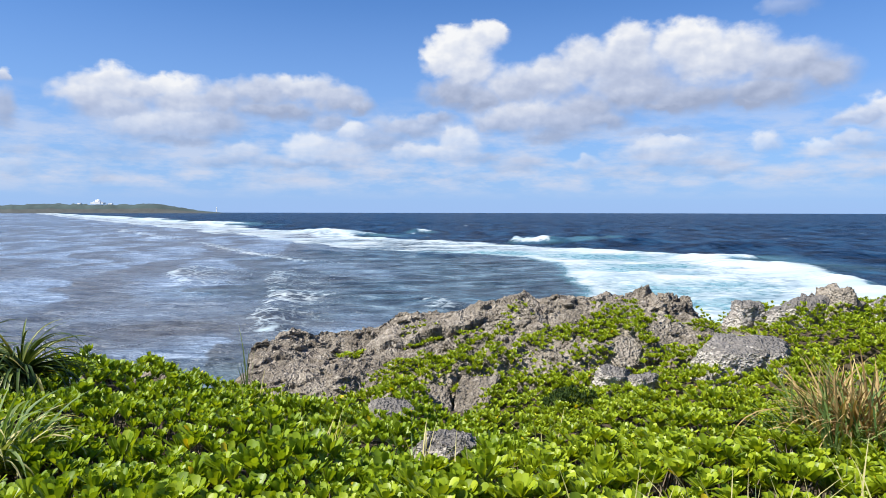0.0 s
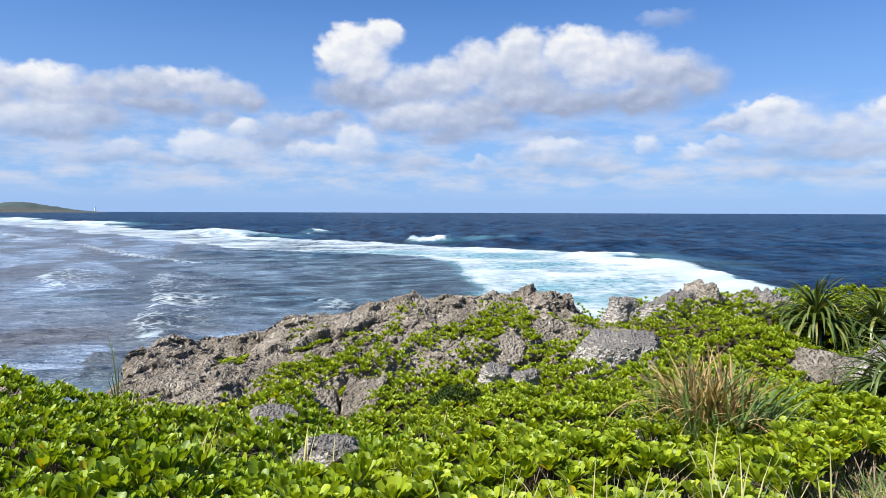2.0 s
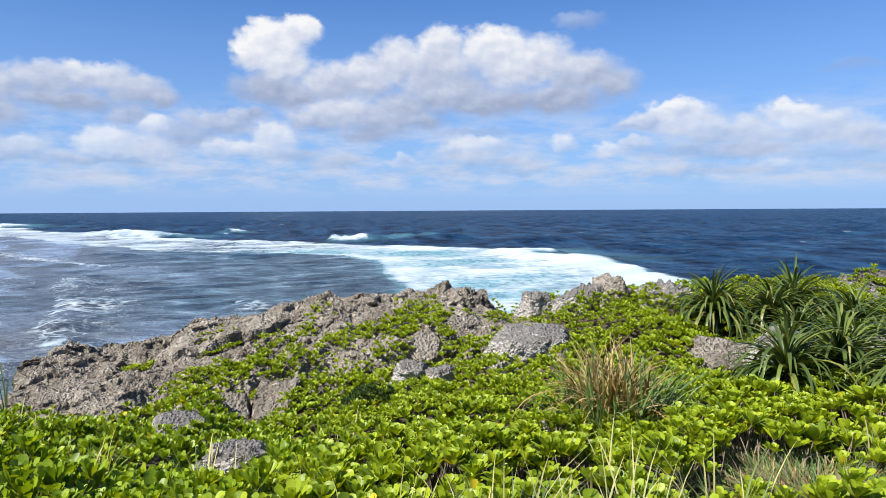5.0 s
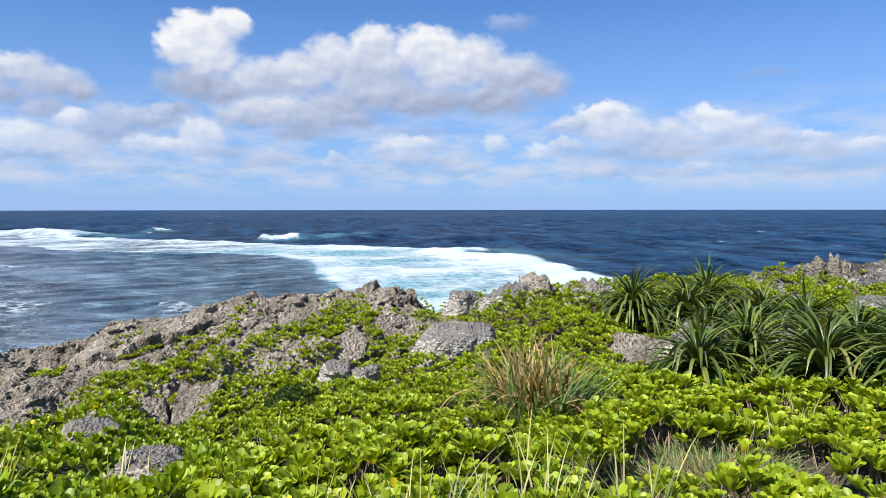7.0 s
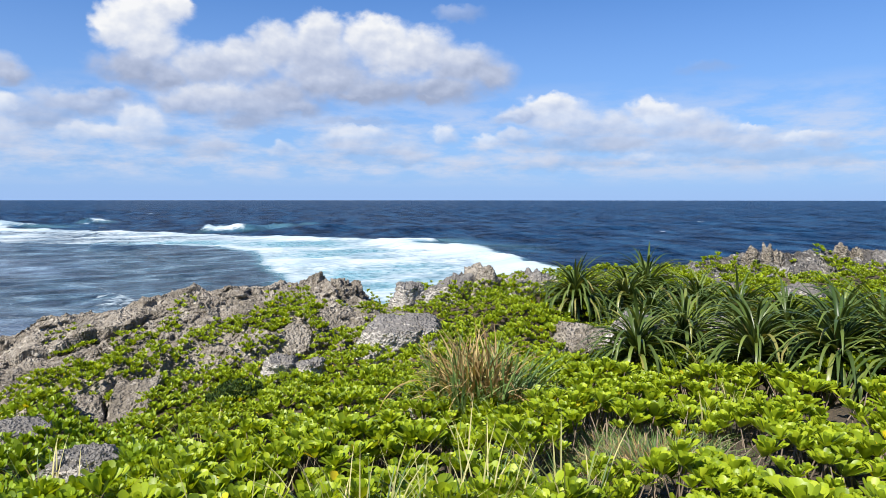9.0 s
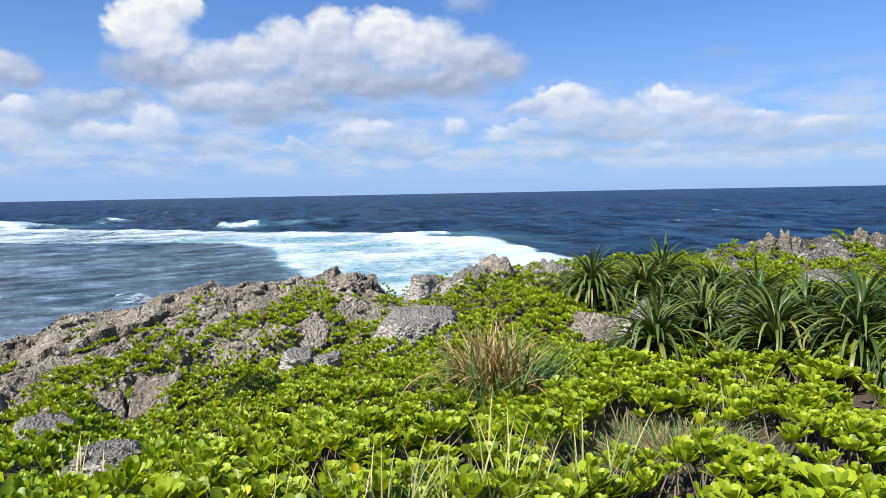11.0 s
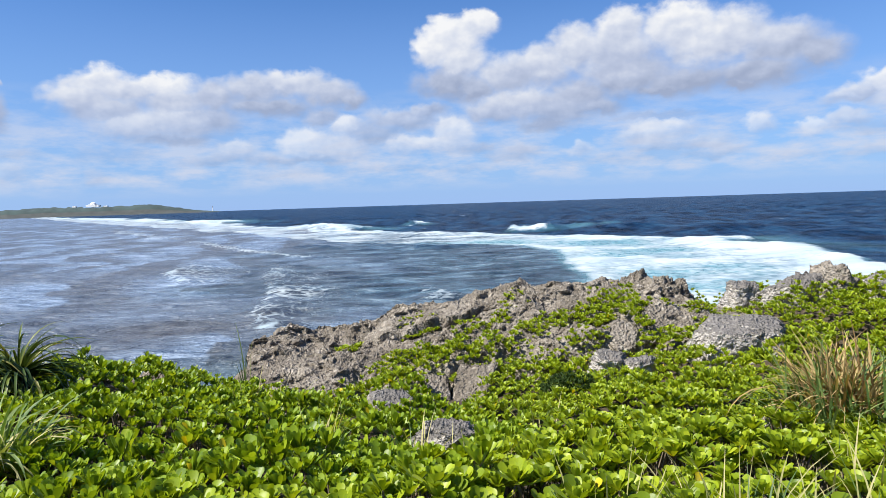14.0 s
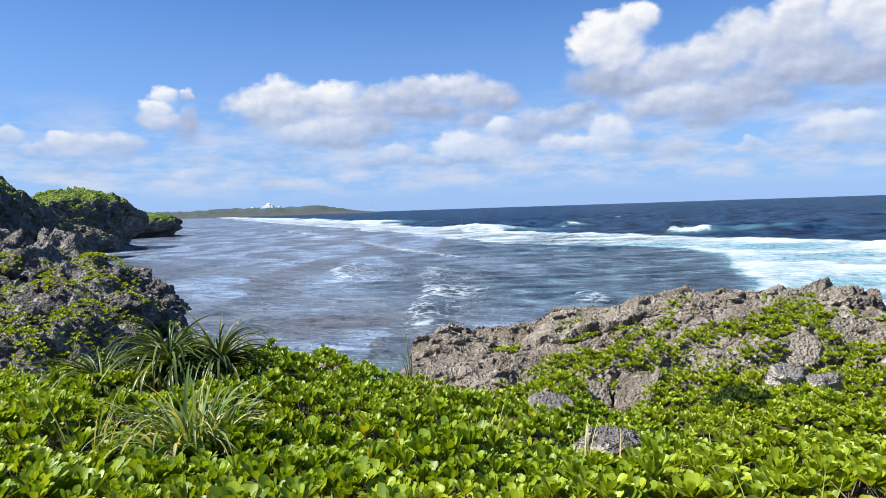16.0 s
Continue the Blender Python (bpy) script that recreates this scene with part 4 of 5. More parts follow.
CREST_ROCKS = [
    (5.32, 7.70, 0.62, 0.44, 0.55, 5.27, 0, "lump", "grey limestone knob beside the pandanus"),
    (4.30, 7.98, 0.60, 0.42, 0.70, 5.24, 25, "lump", "jagged limestone knob on the crest of the slope"),
    (4.60, 7.90, 0.42, 0.34, 0.85, 5.36, 0, "spire", "pointed limestone spire on the crest of the slope"),
    (3.72, 8.28, 0.34, 0.28, 0.34, 5.12, 0, "lump", "small jagged limestone rock on the crest"),
    (5.25, 5.45, 0.85, 0.70, 0.60, 5.02, 20, "slab", "large pale limestone boulder behind the pandanus leaves"),
    (5.75, 5.05, 0.60, 0.50, 0.55, 4.97, -10, "lump", "pale limestone boulder among the pandanus"),
    (9.8, 6.9, 1.2, 0.6, 0.62, 4.96, 10, "lump", "grey limestone rock among far shrubs"),
    (8.9, 7.6, 0.9, 0.6, 0.52, 4.95, 40, "lump", "low grey limestone rock among far shrubs"),
]
RIDGE_ROCKS = [
    (2.60, 8.98, 0.46, 0.40, 0.80, 5.24, 0, "spire", "tall brown limestone spire on the ridge"),
    (2.90, 8.90, 0.30, 0.30, 0.72, 5.15, 30, "spire", "narrow limestone spire on the ridge"),
    (2.24, 9.02, 0.34, 0.34, 0.62, 5.11, 60, "spire", "stubby limestone spire on the ridge"),
    (3.10, 8.86, 0.36, 0.32, 0.58, 5.10, 15, "spire", "low crooked limestone spire on the ridge"),
    (1.86, 9.08, 0.34, 0.30, 0.52, 5.06, 75, "spire", "low limestone spire on the ridge"),
    (-3.05, 6.95, 0.5, 0.3, 0.55, 4.60, 0, "spire", "dark jagged limestone at the edge of the bluff"),
    (-3.45, 6.9, 0.34, 0.3, 0.50, 4.64, 30, "spire", "small jagged limestone at the edge of the bluff"),
]
ROCKS = SLOPE_ROCKS + CREST_ROCKS + RIDGE_ROCKS


def build_rocks():
    for i, (x, y, w, d, h, top, turn, kind, label) in enumerate(ROCKS):
        if kind in ("slab", "slope"):
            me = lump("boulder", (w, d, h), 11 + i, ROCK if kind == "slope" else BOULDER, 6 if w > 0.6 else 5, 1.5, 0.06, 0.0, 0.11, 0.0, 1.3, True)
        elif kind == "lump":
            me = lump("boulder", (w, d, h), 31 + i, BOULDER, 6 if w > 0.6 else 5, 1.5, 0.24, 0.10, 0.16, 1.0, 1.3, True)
        else:
            me = lump("rock_spire", (w, d, h * 0.62), 51 + i, ROCK, 5, 1.6, 0.26, 0.24, 0.16, 1.0, 1.3)
        tilt = {"slab": 8, "slope": 34}.get(kind, 0)
        high = max((pose(0, 0, 0, tilt, 0, turn) @ v.co).z for v in me.vertices)
        ob = new("rock_spire" if kind == "spire" else "boulder", me)
        ob.matrix_basis = pose(x, y, top - high, tilt, 0, turn)
        tagged(ob, label, "rock", "limestone rocks on the slope")


build_rocks()


def build_far_ridge():
    """The bare crest at the far side of the slope."""
    nx, ny = 420, 160
    xx, yy = np.meshgrid(np.linspace(8.6, 16.5, nx), np.linspace(7.4, 11.2, ny))
    top = np.interp(xx, [8.6, 9.6, 10.2, 10.8, 11.2, 11.6, 12.4, 13.2, 14.4, 16.5], [4.50, 4.82, 4.95, 5.04, 5.11, 5.12, 5.10, 5.11, 5.10, 4.98])
    crest_y = 9.55 - 0.22 * np.clip(xx - 11, 0, 9) + 0.12 * vnoise(xx * 1.7, 1.0)
    up = np.clip((yy - crest_y + 1.9) / 1.9, 0, 1)
    z = 4.36 + (top - 4.36) * up
    back = np.clip(yy - crest_y, 0, None)
    z = z - 2.2 * back ** 1.3
    z = z + 0.06 * fbm(xx / 0.45, yy / 0.45, 2.0, 4, 0.6, True) * (0.35 + 0.65 * up) + 0.08 * (cells(xx * 5, yy * 5, np.zeros_like(xx)) - 0.5) + 0.06 * (cells(xx * 11, yy * 11, np.zeros_like(xx)) - 0.5)
    FAR_GRID.update(x=xx[0], y=yy[:, 0], z=z)
    px = xx + 0.07 * fbm(xx * 3, yy * 3, z * 3, 3)
    # the darker karst material stands in for part shadow on this crest
    me = quick_mesh("rock_ridge", np.stack([px, yy, z], -1).reshape(-1, 3), grid_quads(ny, nx), SLOPE_ROCK)
    tagged(new("rock_ridge", me), "bare grey karst crest at the far side of the slope", "rock")
    for x, y, w, h, s in ((11.20, 9.15, 0.24, 0.50, 3), (11.52, 9.05, 0.18, 0.64, 4), (11.75, 9.0, 0.18, 0.42, 8), (13.35, 8.85, 0.26, 0.55, 11), (13.7, 8.75, 0.20, 0.4, 12)):
        ob = new("rock_spire", lump("rock_spire", (w, w * 0.8, h * 0.8), 80 + s, ROCK, 5, 1.8, 0.26, 0.22, 0.16, 1.0, 1.3))
        ob.matrix_basis = pose(x, y, float(np.interp(x, [8.6, 11.2, 16.5], [4.70, 5.08, 5.06])), 0, 0, 40 * s)
        tagged(ob, "pale limestone spire on the far crest", "rock", "limestone rocks on the slope")


build_far_ridge()


LEFT_ROCKS = [(-9.9, 13.2, 1.5, 1.3, 1.2), (-9.2, 12.6, 1.0, 0.9, 0.8), (-10.9, 12.9, 1.8, 1.4, 1.5), (-11.9, 12.2, 1.7, 1.4, 1.4), (-10.4, 11.6, 1.3, 1.1, 1.0), (-12.8, 11.3, 1.8, 1.5, 1.3),
             (-9.0, 11.2, 1.1, 1.0, 0.8), (-8.1, 10.1, 0.9, 0.8, 0.7), (-11.4, 10.4, 1.4, 1.2, 1.0), (-9.8, 9.6, 1.0, 0.9, 0.7), (-13.6, 12.9, 2.0, 1.6, 1.9), (-12.6, 13.6, 1.6, 1.4, 1.6), (-8.6, 12.1, 0.8, 0.7, 0.8)]


SLOPE_GRID = {}


def build_karst_slope():
    """Bare broken rock between the plants of the bluff side."""
    nx, ny = 330, 330
    xx, yy = np.meshgrid(np.linspace(-16.0, -6.6, nx), np.linspace(6.4, 17.2, ny))
    z = ground_z(xx, yy)
    show = smooth(-0.35, 0.15, fbm(xx / 1.7, yy / 1.7, 41.0, 3) + 0.5 * smooth(9.5, 12.5, yy))
    crag = fbm(xx / 0.75, yy / 0.75, 42.0, 5, 0.58, True)
    blocks = cells(xx * 1.9, yy * 1.9, np.zeros_like(xx) + 5)
    pores = cells(xx * 6.0, yy * 6.0, np.zeros_like(xx) + 6)
    rim = smooth(-6.6, -7.4, xx) * smooth(6.4, 7.4, yy)
    z = z + rim * show * (0.16 + 0.17 * crag + 0.30 * (blocks - 0.35) + 0.13 * (pores - 0.5)) - 0.18 * (1 - rim * show)
    SLOPE_GRID.update(x=xx[0], y=yy[:, 0], z=z)
    px, py = xx + 0.10 * fbm(xx * 2.5, yy * 2.5, z * 3, 3), yy + 0.10 * fbm(xx * 2.5 + 9, yy * 2.5, z * 3, 3)
    me = quick_mesh("karst_slope", np.stack([px, py, z], -1).reshape(-1, 3), grid_quads(ny, nx), SLOPE_ROCK)
    tagged(new("karst_slope", me), "broken dark grey karst limestone slope above the bay", "rock")


build_karst_slope()


def build_left_slope():
    rng = np.random.default_rng(5)
    for i, (x, y, w, d, h) in enumerate(LEFT_ROCKS):
        ob = new("karst_outcrop", lump("karst_outcrop", (w, d, h), 140 + i, SLOPE_ROCK, 5, 0.6, 0.22, 0.10, 0.20, 1.0, 1.9))
        ob.matrix_basis = pose(x, y, float(ground_z(x, y)) + 0.12 * h, 0, 0, rng.uniform(0, 360))
        tagged(ob, "dark grey pitted karst outcrop on the bluff side", "rock", "karst outcrops on the bluff side")


build_left_slope()


def headland(x, y, w, d, h, seed, turn, label, notch=0.86, level=6, mat=None, gentle=None):
    """A block of sea cliff: a foot awash, an undercut notch, a bulging wall and a domed top; gentle: the way its scrubby slope faces."""
    bm = bmesh.new()
    bmesh.ops.create_icosphere(bm, subdivisions=level, radius=1.0)
    u = np.array([q.co for q in bm.verts])
    f = np.array([[q.index for q in face.verts] for face in bm.faces])
    bm.free()
    z01 = (u[:, 2] + 1) / 2
    flat = u[:, :2] / np.maximum(np.linalg.norm(u[:, :2], axis=1, keepdims=True), 1e-6)
    r = np.interp(z01, [0, 0.06, 0.11, 0.20, 0.28, 0.5, 0.68, 0.82, 0.92, 1.0], [1.08, 1.05, notch, notch + 0.03, 1.0, 0.97, 0.86, 0.66, 0.42, 0.0])
    if gentle:
        r = np.interp(z01, [0, 0.06, 0.11, 0.20, 0.30, 0.6, 0.78, 0.9, 1.0], [1.06, 1.04, notch, notch + 0.02, 1.0, 0.98, 0.86, 0.62, 0.0])
        easy = smooth(-0.1, 0.75, flat @ np.array(gentle))
        r = r * (1 - easy) + easy * np.interp(z01, [0, 0.3, 0.6, 0.8, 1.0], [2.0, 1.75, 1.35, 0.85, 0.0])
    s = seed * 3.7
    r = r * (1 + 0.20 * fbm(u[:, 0] * 1.4 + s, u[:, 1] * 1.4, u[:, 2] * 0.9, 3) + 0.055 * fbm(u[:, 0] * 5 + s, u[:, 1] * 5, u[:, 2] * 4, 4, 0.6, True))
    z = z01 * h * (1 + 0.10 * fbm(u[:, 0] * 1.8 + s, u[:, 1] * 1.8, 2.0, 3)) + 0.045 * h * fbm(u[:, 0] * 9 + s, u[:, 1] * 9, u[:, 2] * 9, 4, 0.6) * smooth(0.25, 0.5, z01) - 0.5
    v = np.stack([flat[:, 0] * r * w / 2, flat[:, 1] * r * d / 2, z], -1)
    ob = new("headland", quick_mesh("headland", v, f, mat or CLIFF_TOP))
    ob.matrix_basis = pose(x, y, 0, 0, 0, turn)
    tagged(ob, label, "cliff")
    return ob


headland(-32.2, 27.7, 11, 12, 9.7, 210, 20, "dark limestone sea cliff topped with green scrub", 0.95, 7, NEAR_CLIFF)
headland(-81.4, 91.6, 11, 14, 5.9, 215, 0, "low undercut limestone shelf at the foot of a cliff", 0.74, 6, SLOPE_CLIFF)
headland(-102.8, 117.6, 21, 24, 12.4, 221, 0, "rounded limestone headland with scrub on its top", 0.88, 6, None, (-0.86, -0.50))
headland(-145.5, 196.5, 20, 24, 8.4, 228, 0, "low mushroom-shaped limestone headland with scrub on top", 0.76, 6, None, (-0.9, -0.1))


# ---- the far cape with its lighthouse ----
def build_cape():
    n, m = 260, 14
    turn = np.linspace(-62, -17.7, n)
    az, s = np.radians(turn), np.linspace(0, 1, n)
    top = np.interp(turn, [-62, -36, -31, -26.5, -23, -22, -20.8, -19.5, -18.2, -17.7], [27, 28, 32, 34, 33, 29, 20, 11, 5, 0]) * (1 + 0.10 * fbm(s * 14, 0.0, 0.0, 3))
    depth = np.linspace(0, 1, m)
    r = 2570 + 260 * depth[None, :] + 0 * s[:, None]
    prof = np.interp(depth, [0, 0.10, 0.16, 0.3, 0.7, 1.0], [0.0, 0.15, 0.55, 0.85, 1.0, 0.6])
    z = top[:, None] * prof[None, :] + 3.2 * fbm(s[:, None] * 170, depth[None, :] * 6, 0.0, 4) * smooth(0.05, 0.3, depth)[None, :] * smooth(1.0, 0.9, s)[:, None] - 1.5
    x, y = r * np.sin(az)[:, None], r * np.cos(az)[:, None]
    cape = empty("cape", 0, 0, 0)
    tagged(cape, "low green cape on the horizon with pale cliffs", "cape", kind="structure")
    me = quick_mesh("land", np.stack([x, y, z], -1).reshape(-1, 3), grid_quads(n, m), HAZY_GREEN)
    me.materials.append(FAR_ROCK)
    me.polygons.foreach_set("material_index", np.tile((depth[:-1] < 0.12).astype(np.int32), n - 1))
    part("land", me, cape)


build_cape()


def lathe(name, profile, mat, sides=20):
    verts, faces = [], []
    for r, z in profile:
        for i in range(sides):
            a = 2 * math.pi * i / sides
            verts.append((r * math.cos(a), r * math.sin(a), z))
    for k in range(len(profile) - 1):
        for i in range(sides):
            j = (i + 1) % sides
            faces.append((k * sides + i, k * sides + j, (k + 1) * sides + j, (k + 1) * sides + i))
    faces.append(tuple(range((len(profile) - 1) * sides, len(profile) * sides)))
    return mesh_from(name, verts, faces, mat)


def box(name, w, d, h, mat, bevel=0.0):
    bm = bmesh.new()
    bmesh.ops.create_cube(bm, size=1.0)
    for v in bm.verts:
        v.co = Vector((v.co.x * w, v.co.y * d, (v.co.z + 0.5) * h))
    if bevel:
        bmesh.ops.bevel(bm, geom=bm.edges[:], offset=bevel, segments=2, affect="EDGES")
    me = bpy.data.meshes.new(name)
    bm.to_mesh(me)
    bm.free()
    me.materials.append(mat)
    return me


def polar(az, r):
    return r * math.sin(radians(az)), r * math.cos(radians(az))


def build_lighthouse():
    x, y = polar(-18.5, 2640)
    t = empty("lighthouse", x, y, 5)
    tagged(t, "white lighthouse tower at the tip of the far cape", "lighthouse")
    part("tower", lathe("tower", [(3.0, 0), (2.7, 6), (2.1, 17), (2.0, 18)], WHITE_PAINT), t)
    part("gallery", lathe("gallery", [(2.4, 18), (3.4, 18.4), (3.4, 19.2), (2.2, 19.3)], WHITE_PAINT), t)
    part("lantern", lathe("lantern", [(1.7, 19.3), (1.7, 22), (1.2, 22.2)], LAMP_GLASS), t, "dark glazed lantern room")
    part("dome", lathe("dome", [(1.9, 22), (1.5, 23.2), (0.4, 24.2), (0.1, 25.5)], WHITE_PAINT), t)
    t.scale = (0.72, 0.72, 0.72)


def build_hotel():
    x, y = polar(-27.0, 2700)
    t = empty("domed_building", x, y, 31)
    tagged(t, "white domed building on the ridge of the far cape", "building")
    part("wing", box("wing", 46, 18, 7, WHITE_PAINT, 0.5), t)
    part("hall", box("hall", 26, 20, 10, WHITE_PAINT, 0.5), t)
    part("dome", lathe("dome", [(10, 9), (9.5, 12), (7.3, 15), (3.8, 17), (0.4, 17.8)], WHITE_PAINT, 28), t)
    for dx, w, h in ((-58, 12, 5), (40, 14, 4)):
        xx, yy = polar(-27.0, 2690)
        ob = new("house", box("house", w, 10, h, WHITE_PAINT, 0.3))
        ob.location = (xx + dx * math.cos(radians(27)), yy + dx * math.sin(radians(27)), 31)
        tagged(ob, "small white house on the far cape", "house", "houses on the cape")


build_lighthouse()
build_hotel()


# ---- shrubs ----
def leaf_rows(length, width, fold, curl, stations):
    """A leaf along +y: rows of left, middle, right points. stations: share of length, share of width."""
    pts = []
    for s, w in stations:
        y, z = length * s, curl * length * s * s
        pts += [(-width * w / 2, y, z + fold * width * w / 2), (0, y, z), (width * w / 2, y, z + fold * width * w / 2)]
    return np.array(pts)


def strip_faces(rows):
    f = []
    for r in range(rows - 1):
        a, b = 3 * r, 3 * r + 3
        f += [(a, a + 1, b + 1, b), (a + 1, a + 2, b + 2, b + 1)]
    return np.array(f)


ROUND_LEAF = [(0.0, 0.15), (0.35, 0.46), (0.66, 0.88), (0.86, 1.0), (0.96, 0.74), (1.0, 0.30)]
CHEAP_LEAF = [(0.0, 0.25), (0.62, 1.0), (1.0, 0.45)]


def tilted(base, axis_turn, rise):
    """Points of a leaf raised by rise and turned by axis_turn, for arrays of angles: (leaves, points, 3)."""
    x, y, z = base[..., 0], base[..., 1], base[..., 2]
    c, s = np.cos(rise)[:, None], np.sin(rise)[:, None]
    y2, z2 = y * c - z * s, y * s + z * c
    ca, sa = np.cos(axis_turn)[:, None], np.sin(axis_turn)[:, None]
    return np.stack([x * ca - y2 * sa, x * sa + y2 * ca, z2], -1)


def bare(x, y):
    """How much of the ground is rock or dry patch at a place, from 0 to 1."""
    x, y = np.asarray(x, float), np.asarray(y, float)
    b = np.zeros(np.shape(x))
    for rx, ry, w, d, h, top, turn, kind, label in ROCKS:
        a = radians(turn)
        u, v = (x - rx) * math.cos(a) + (y - ry) * math.sin(a), -(x - rx) * math.sin(a) + (y - ry) * math.cos(a)
        b = np.maximum(b, ((u / (w * 0.47)) ** 2 + (v / (d * 0.47)) ** 2 < 1) * 1.0)
        # leaves stand back in front of a rock, so that its near side shows
        b = np.maximum(b, ((u / (w * 0.36)) ** 2 + ((v + d * 0.42) / (d * 0.22)) ** 2 < 1) * 1.0)
    foot = np.interp(x, [-3.2, -2.4, -1.2, -0.9, -0.55, 0.15, 0.6, 1.0, 2.2, 3.2, 3.3], [6.9, 6.85, 6.95, 7.3, 7.8, 8.1, 8.40, 8.62, 8.50, 8.45, 12])
    patchy = (fbm(x / 0.55, y / 0.32, 31.0, 3) > 0.36) & (y > 7.4) & (x > -0.2) & (x < 2.8)
    b = np.maximum(b, patchy)
    b = np.maximum(b, (y + 0.10 * vnoise(x * 4, y * 4) > foot) & (x < 3.3) & (x > -3.3))
    b = np.maximum(b, ((x - 2.95) / 0.56) ** 2 + ((y - 2.78) / 0.36) ** 2 < 1 + 0.4 * vnoise(x * 5, y * 5))
    b = np.maximum(b, (x > 2.4) & (x < 3.42) & (y > 8.05))
    b = np.maximum(b, np.hypot(0.7 * x, y + 0.2) < 1.85 + 0.4 * vnoise(x * 1.6, y * 1.6))
    return b


def vigour(x, y):
    """Length of the leaves: long beside the path, short and wind-cut towards the sea."""
    x, y = np.asarray(x, float), np.asarray(y, float)
    v = np.interp(y, [2.2, 3.2, 4.5, 6.0, 7.4, 8.2], [0.079, 0.077, 0.068, 0.056, 0.045, 0.040])
    v = np.where(x < -6.5, np.interp(y, [5, 8, 14], [0.058, 0.046, 0.040]), np.where(x > 9.0, 0.068, v))
    return v * np.exp(0.22 * fbm(x / 0.5, y / 0.5, 9.0, 2))


def spots():
    rng = np.random.default_rng(21)
    out = []
    for x0, x1, y0, y1, step, far in ((-6.5, 9.0, 0.7, 4.6, 0.068, 0), (-6.5, 9.5, 4.6, 10.0, 0.058, 1), (-0.9, 3.3, 7.35, 9.4, 0.034, 2), (9.5, 17.0, 2.0, 10.0, 0.10, 1), (-16.0, -6.5, 4.0, 16.5, 0.085, 1), (-9.0, 10.0, -5.0, 6.0, 0.15, 3)):
        gx, gy = np.meshgrid(np.arange(x0, x1, step), np.arange(y0, y1, step))
        gx, gy = gx.ravel() + rng.uniform(-0.45, 0.45, gx.size) * step, gy.ravel() + rng.uniform(-0.45, 0.45, gy.size) * step
        az = np.degrees(np.arctan2(gx, gy))
        keep = (bare(gx, gy) < 0.5) & (gy < edge(gx) - 0.05)
        ahead = (az > -54) & (az < 66)
        keep &= ~(ahead & (gy > 0.7)) if far == 3 else ahead
        if far < 3:
            keep &= rng.uniform(0, 1, gx.size) < (step / (1.06 * vigour(gx, gy))) ** 2
        gap = fbm(gx / 0.35, gy / 0.35, 6.0, 2)
        keep &= gap > np.where((gx > 2.0) & (gy < 4.2), -0.30, -0.80)
        on_ridge = (gx > -0.9) & (gx < 3.3) & (gy > 7.35)
        keep &= on_ridge if far == 2 else ~on_ridge
        left = gx < -7.3
        keep &= ~left | (fbm(gx / 1.1, gy / 1.1, 12.0, 3) > np.where(gy < 8.5, -0.3, 0.10))
        far_bare = (gx > 8.6) & (gy > 8.2 - 0.1 * (gx - 9)) & (fbm(gx / 0.8, gy / 0.8, 3.0, 3) < 0.06)
        keep &= ~far_bare
        gx, gy = gx[keep], gy[keep]
        on_rock = (gx > -2.9) & (gx < 3.6) & (gy > 7.3)
        top = np.where(on_rock, np.maximum(canopy(gx, gy) - 0.10, ridge_top(gx, gy) + 0.135), canopy(gx, gy))
        crest = (gx > 8.7) & (gx < 16.4) & (gy > 7.45)
        top = np.where(crest, np.maximum(top, ridge_top(gx, gy, FAR_GRID) + 0.10), top)
        slope = (gx < -6.7) & (gy > 6.5)
        top = np.where(slope, np.maximum(top - 0.12, ridge_top(gx, gy, SLOPE_GRID) + 0.10), top)
        gz = top + 0.12 * fbm(gx / 0.42, gy / 0.42, 2.0, 3) * np.where(on_rock, 0.4, 1.0) + 0.05 * fbm(gx / 1.2, gy / 1.2, 5.0, 2) - 0.10
        gz = gz + np.clip(rng.normal(0, 0.026, len(gx)), -0.05, 0.06)
        gz = gz - 0.10 * smooth(-0.2, -0.8, fbm(gx / 0.35, gy / 0.35, 6.0, 2))
        out.append(np.stack([gx, gy, gz, np.full(len(gx), min(far, 1))], 1))
    # tufts in pockets of the ridge
    for cx, cy, r, k in ((-0.32, 8.55, 0.20, 70), (-1.2, 8.45, 0.14, 26), (0.35, 8.3, 0.25, 16), (0.9, 8.75, 0.16, 14)):
        a, q = rng.uniform(0, 6.28, k), np.sqrt(rng.uniform(0, 1, k)) * r
        x, y = cx + q * np.cos(a) * 1.3, cy + q * np.sin(a)
        z = ridge_top(x, y) + 0.01
        out.append(np.stack([x, y, z, np.ones(k)], 1))
    # cushions on the karst of the bluff side
    for x, y, w, d, h in LEFT_ROCKS:
        k = int(150 * w * d)
        a, q = rng.uniform(0, 6.28, k), np.sqrt(rng.uniform(0, 1, k)) * 0.55
        px, py = x + q * w * np.cos(a), y + q * d * np.sin(a) - 0.1 * d
        pz = ground_z(np.full(k, x), np.full(k, y)) + 0.12 * h + 0.55 * h * np.sqrt(np.clip(0.95 - (q / 0.55) ** 2 * 0.8, 0.05, 1))
        keep = fbm(px / 0.6, py / 0.6, 8.0, 3) > 0.05
        out.append(np.stack([px, py, pz, np.ones(k)], 1)[keep])
    return np.concatenate(out)


SINGLE = (-1.15, 1.75, 2.5, 3.02)                        # stretch of plan whose shrubs are built leaf by leaf


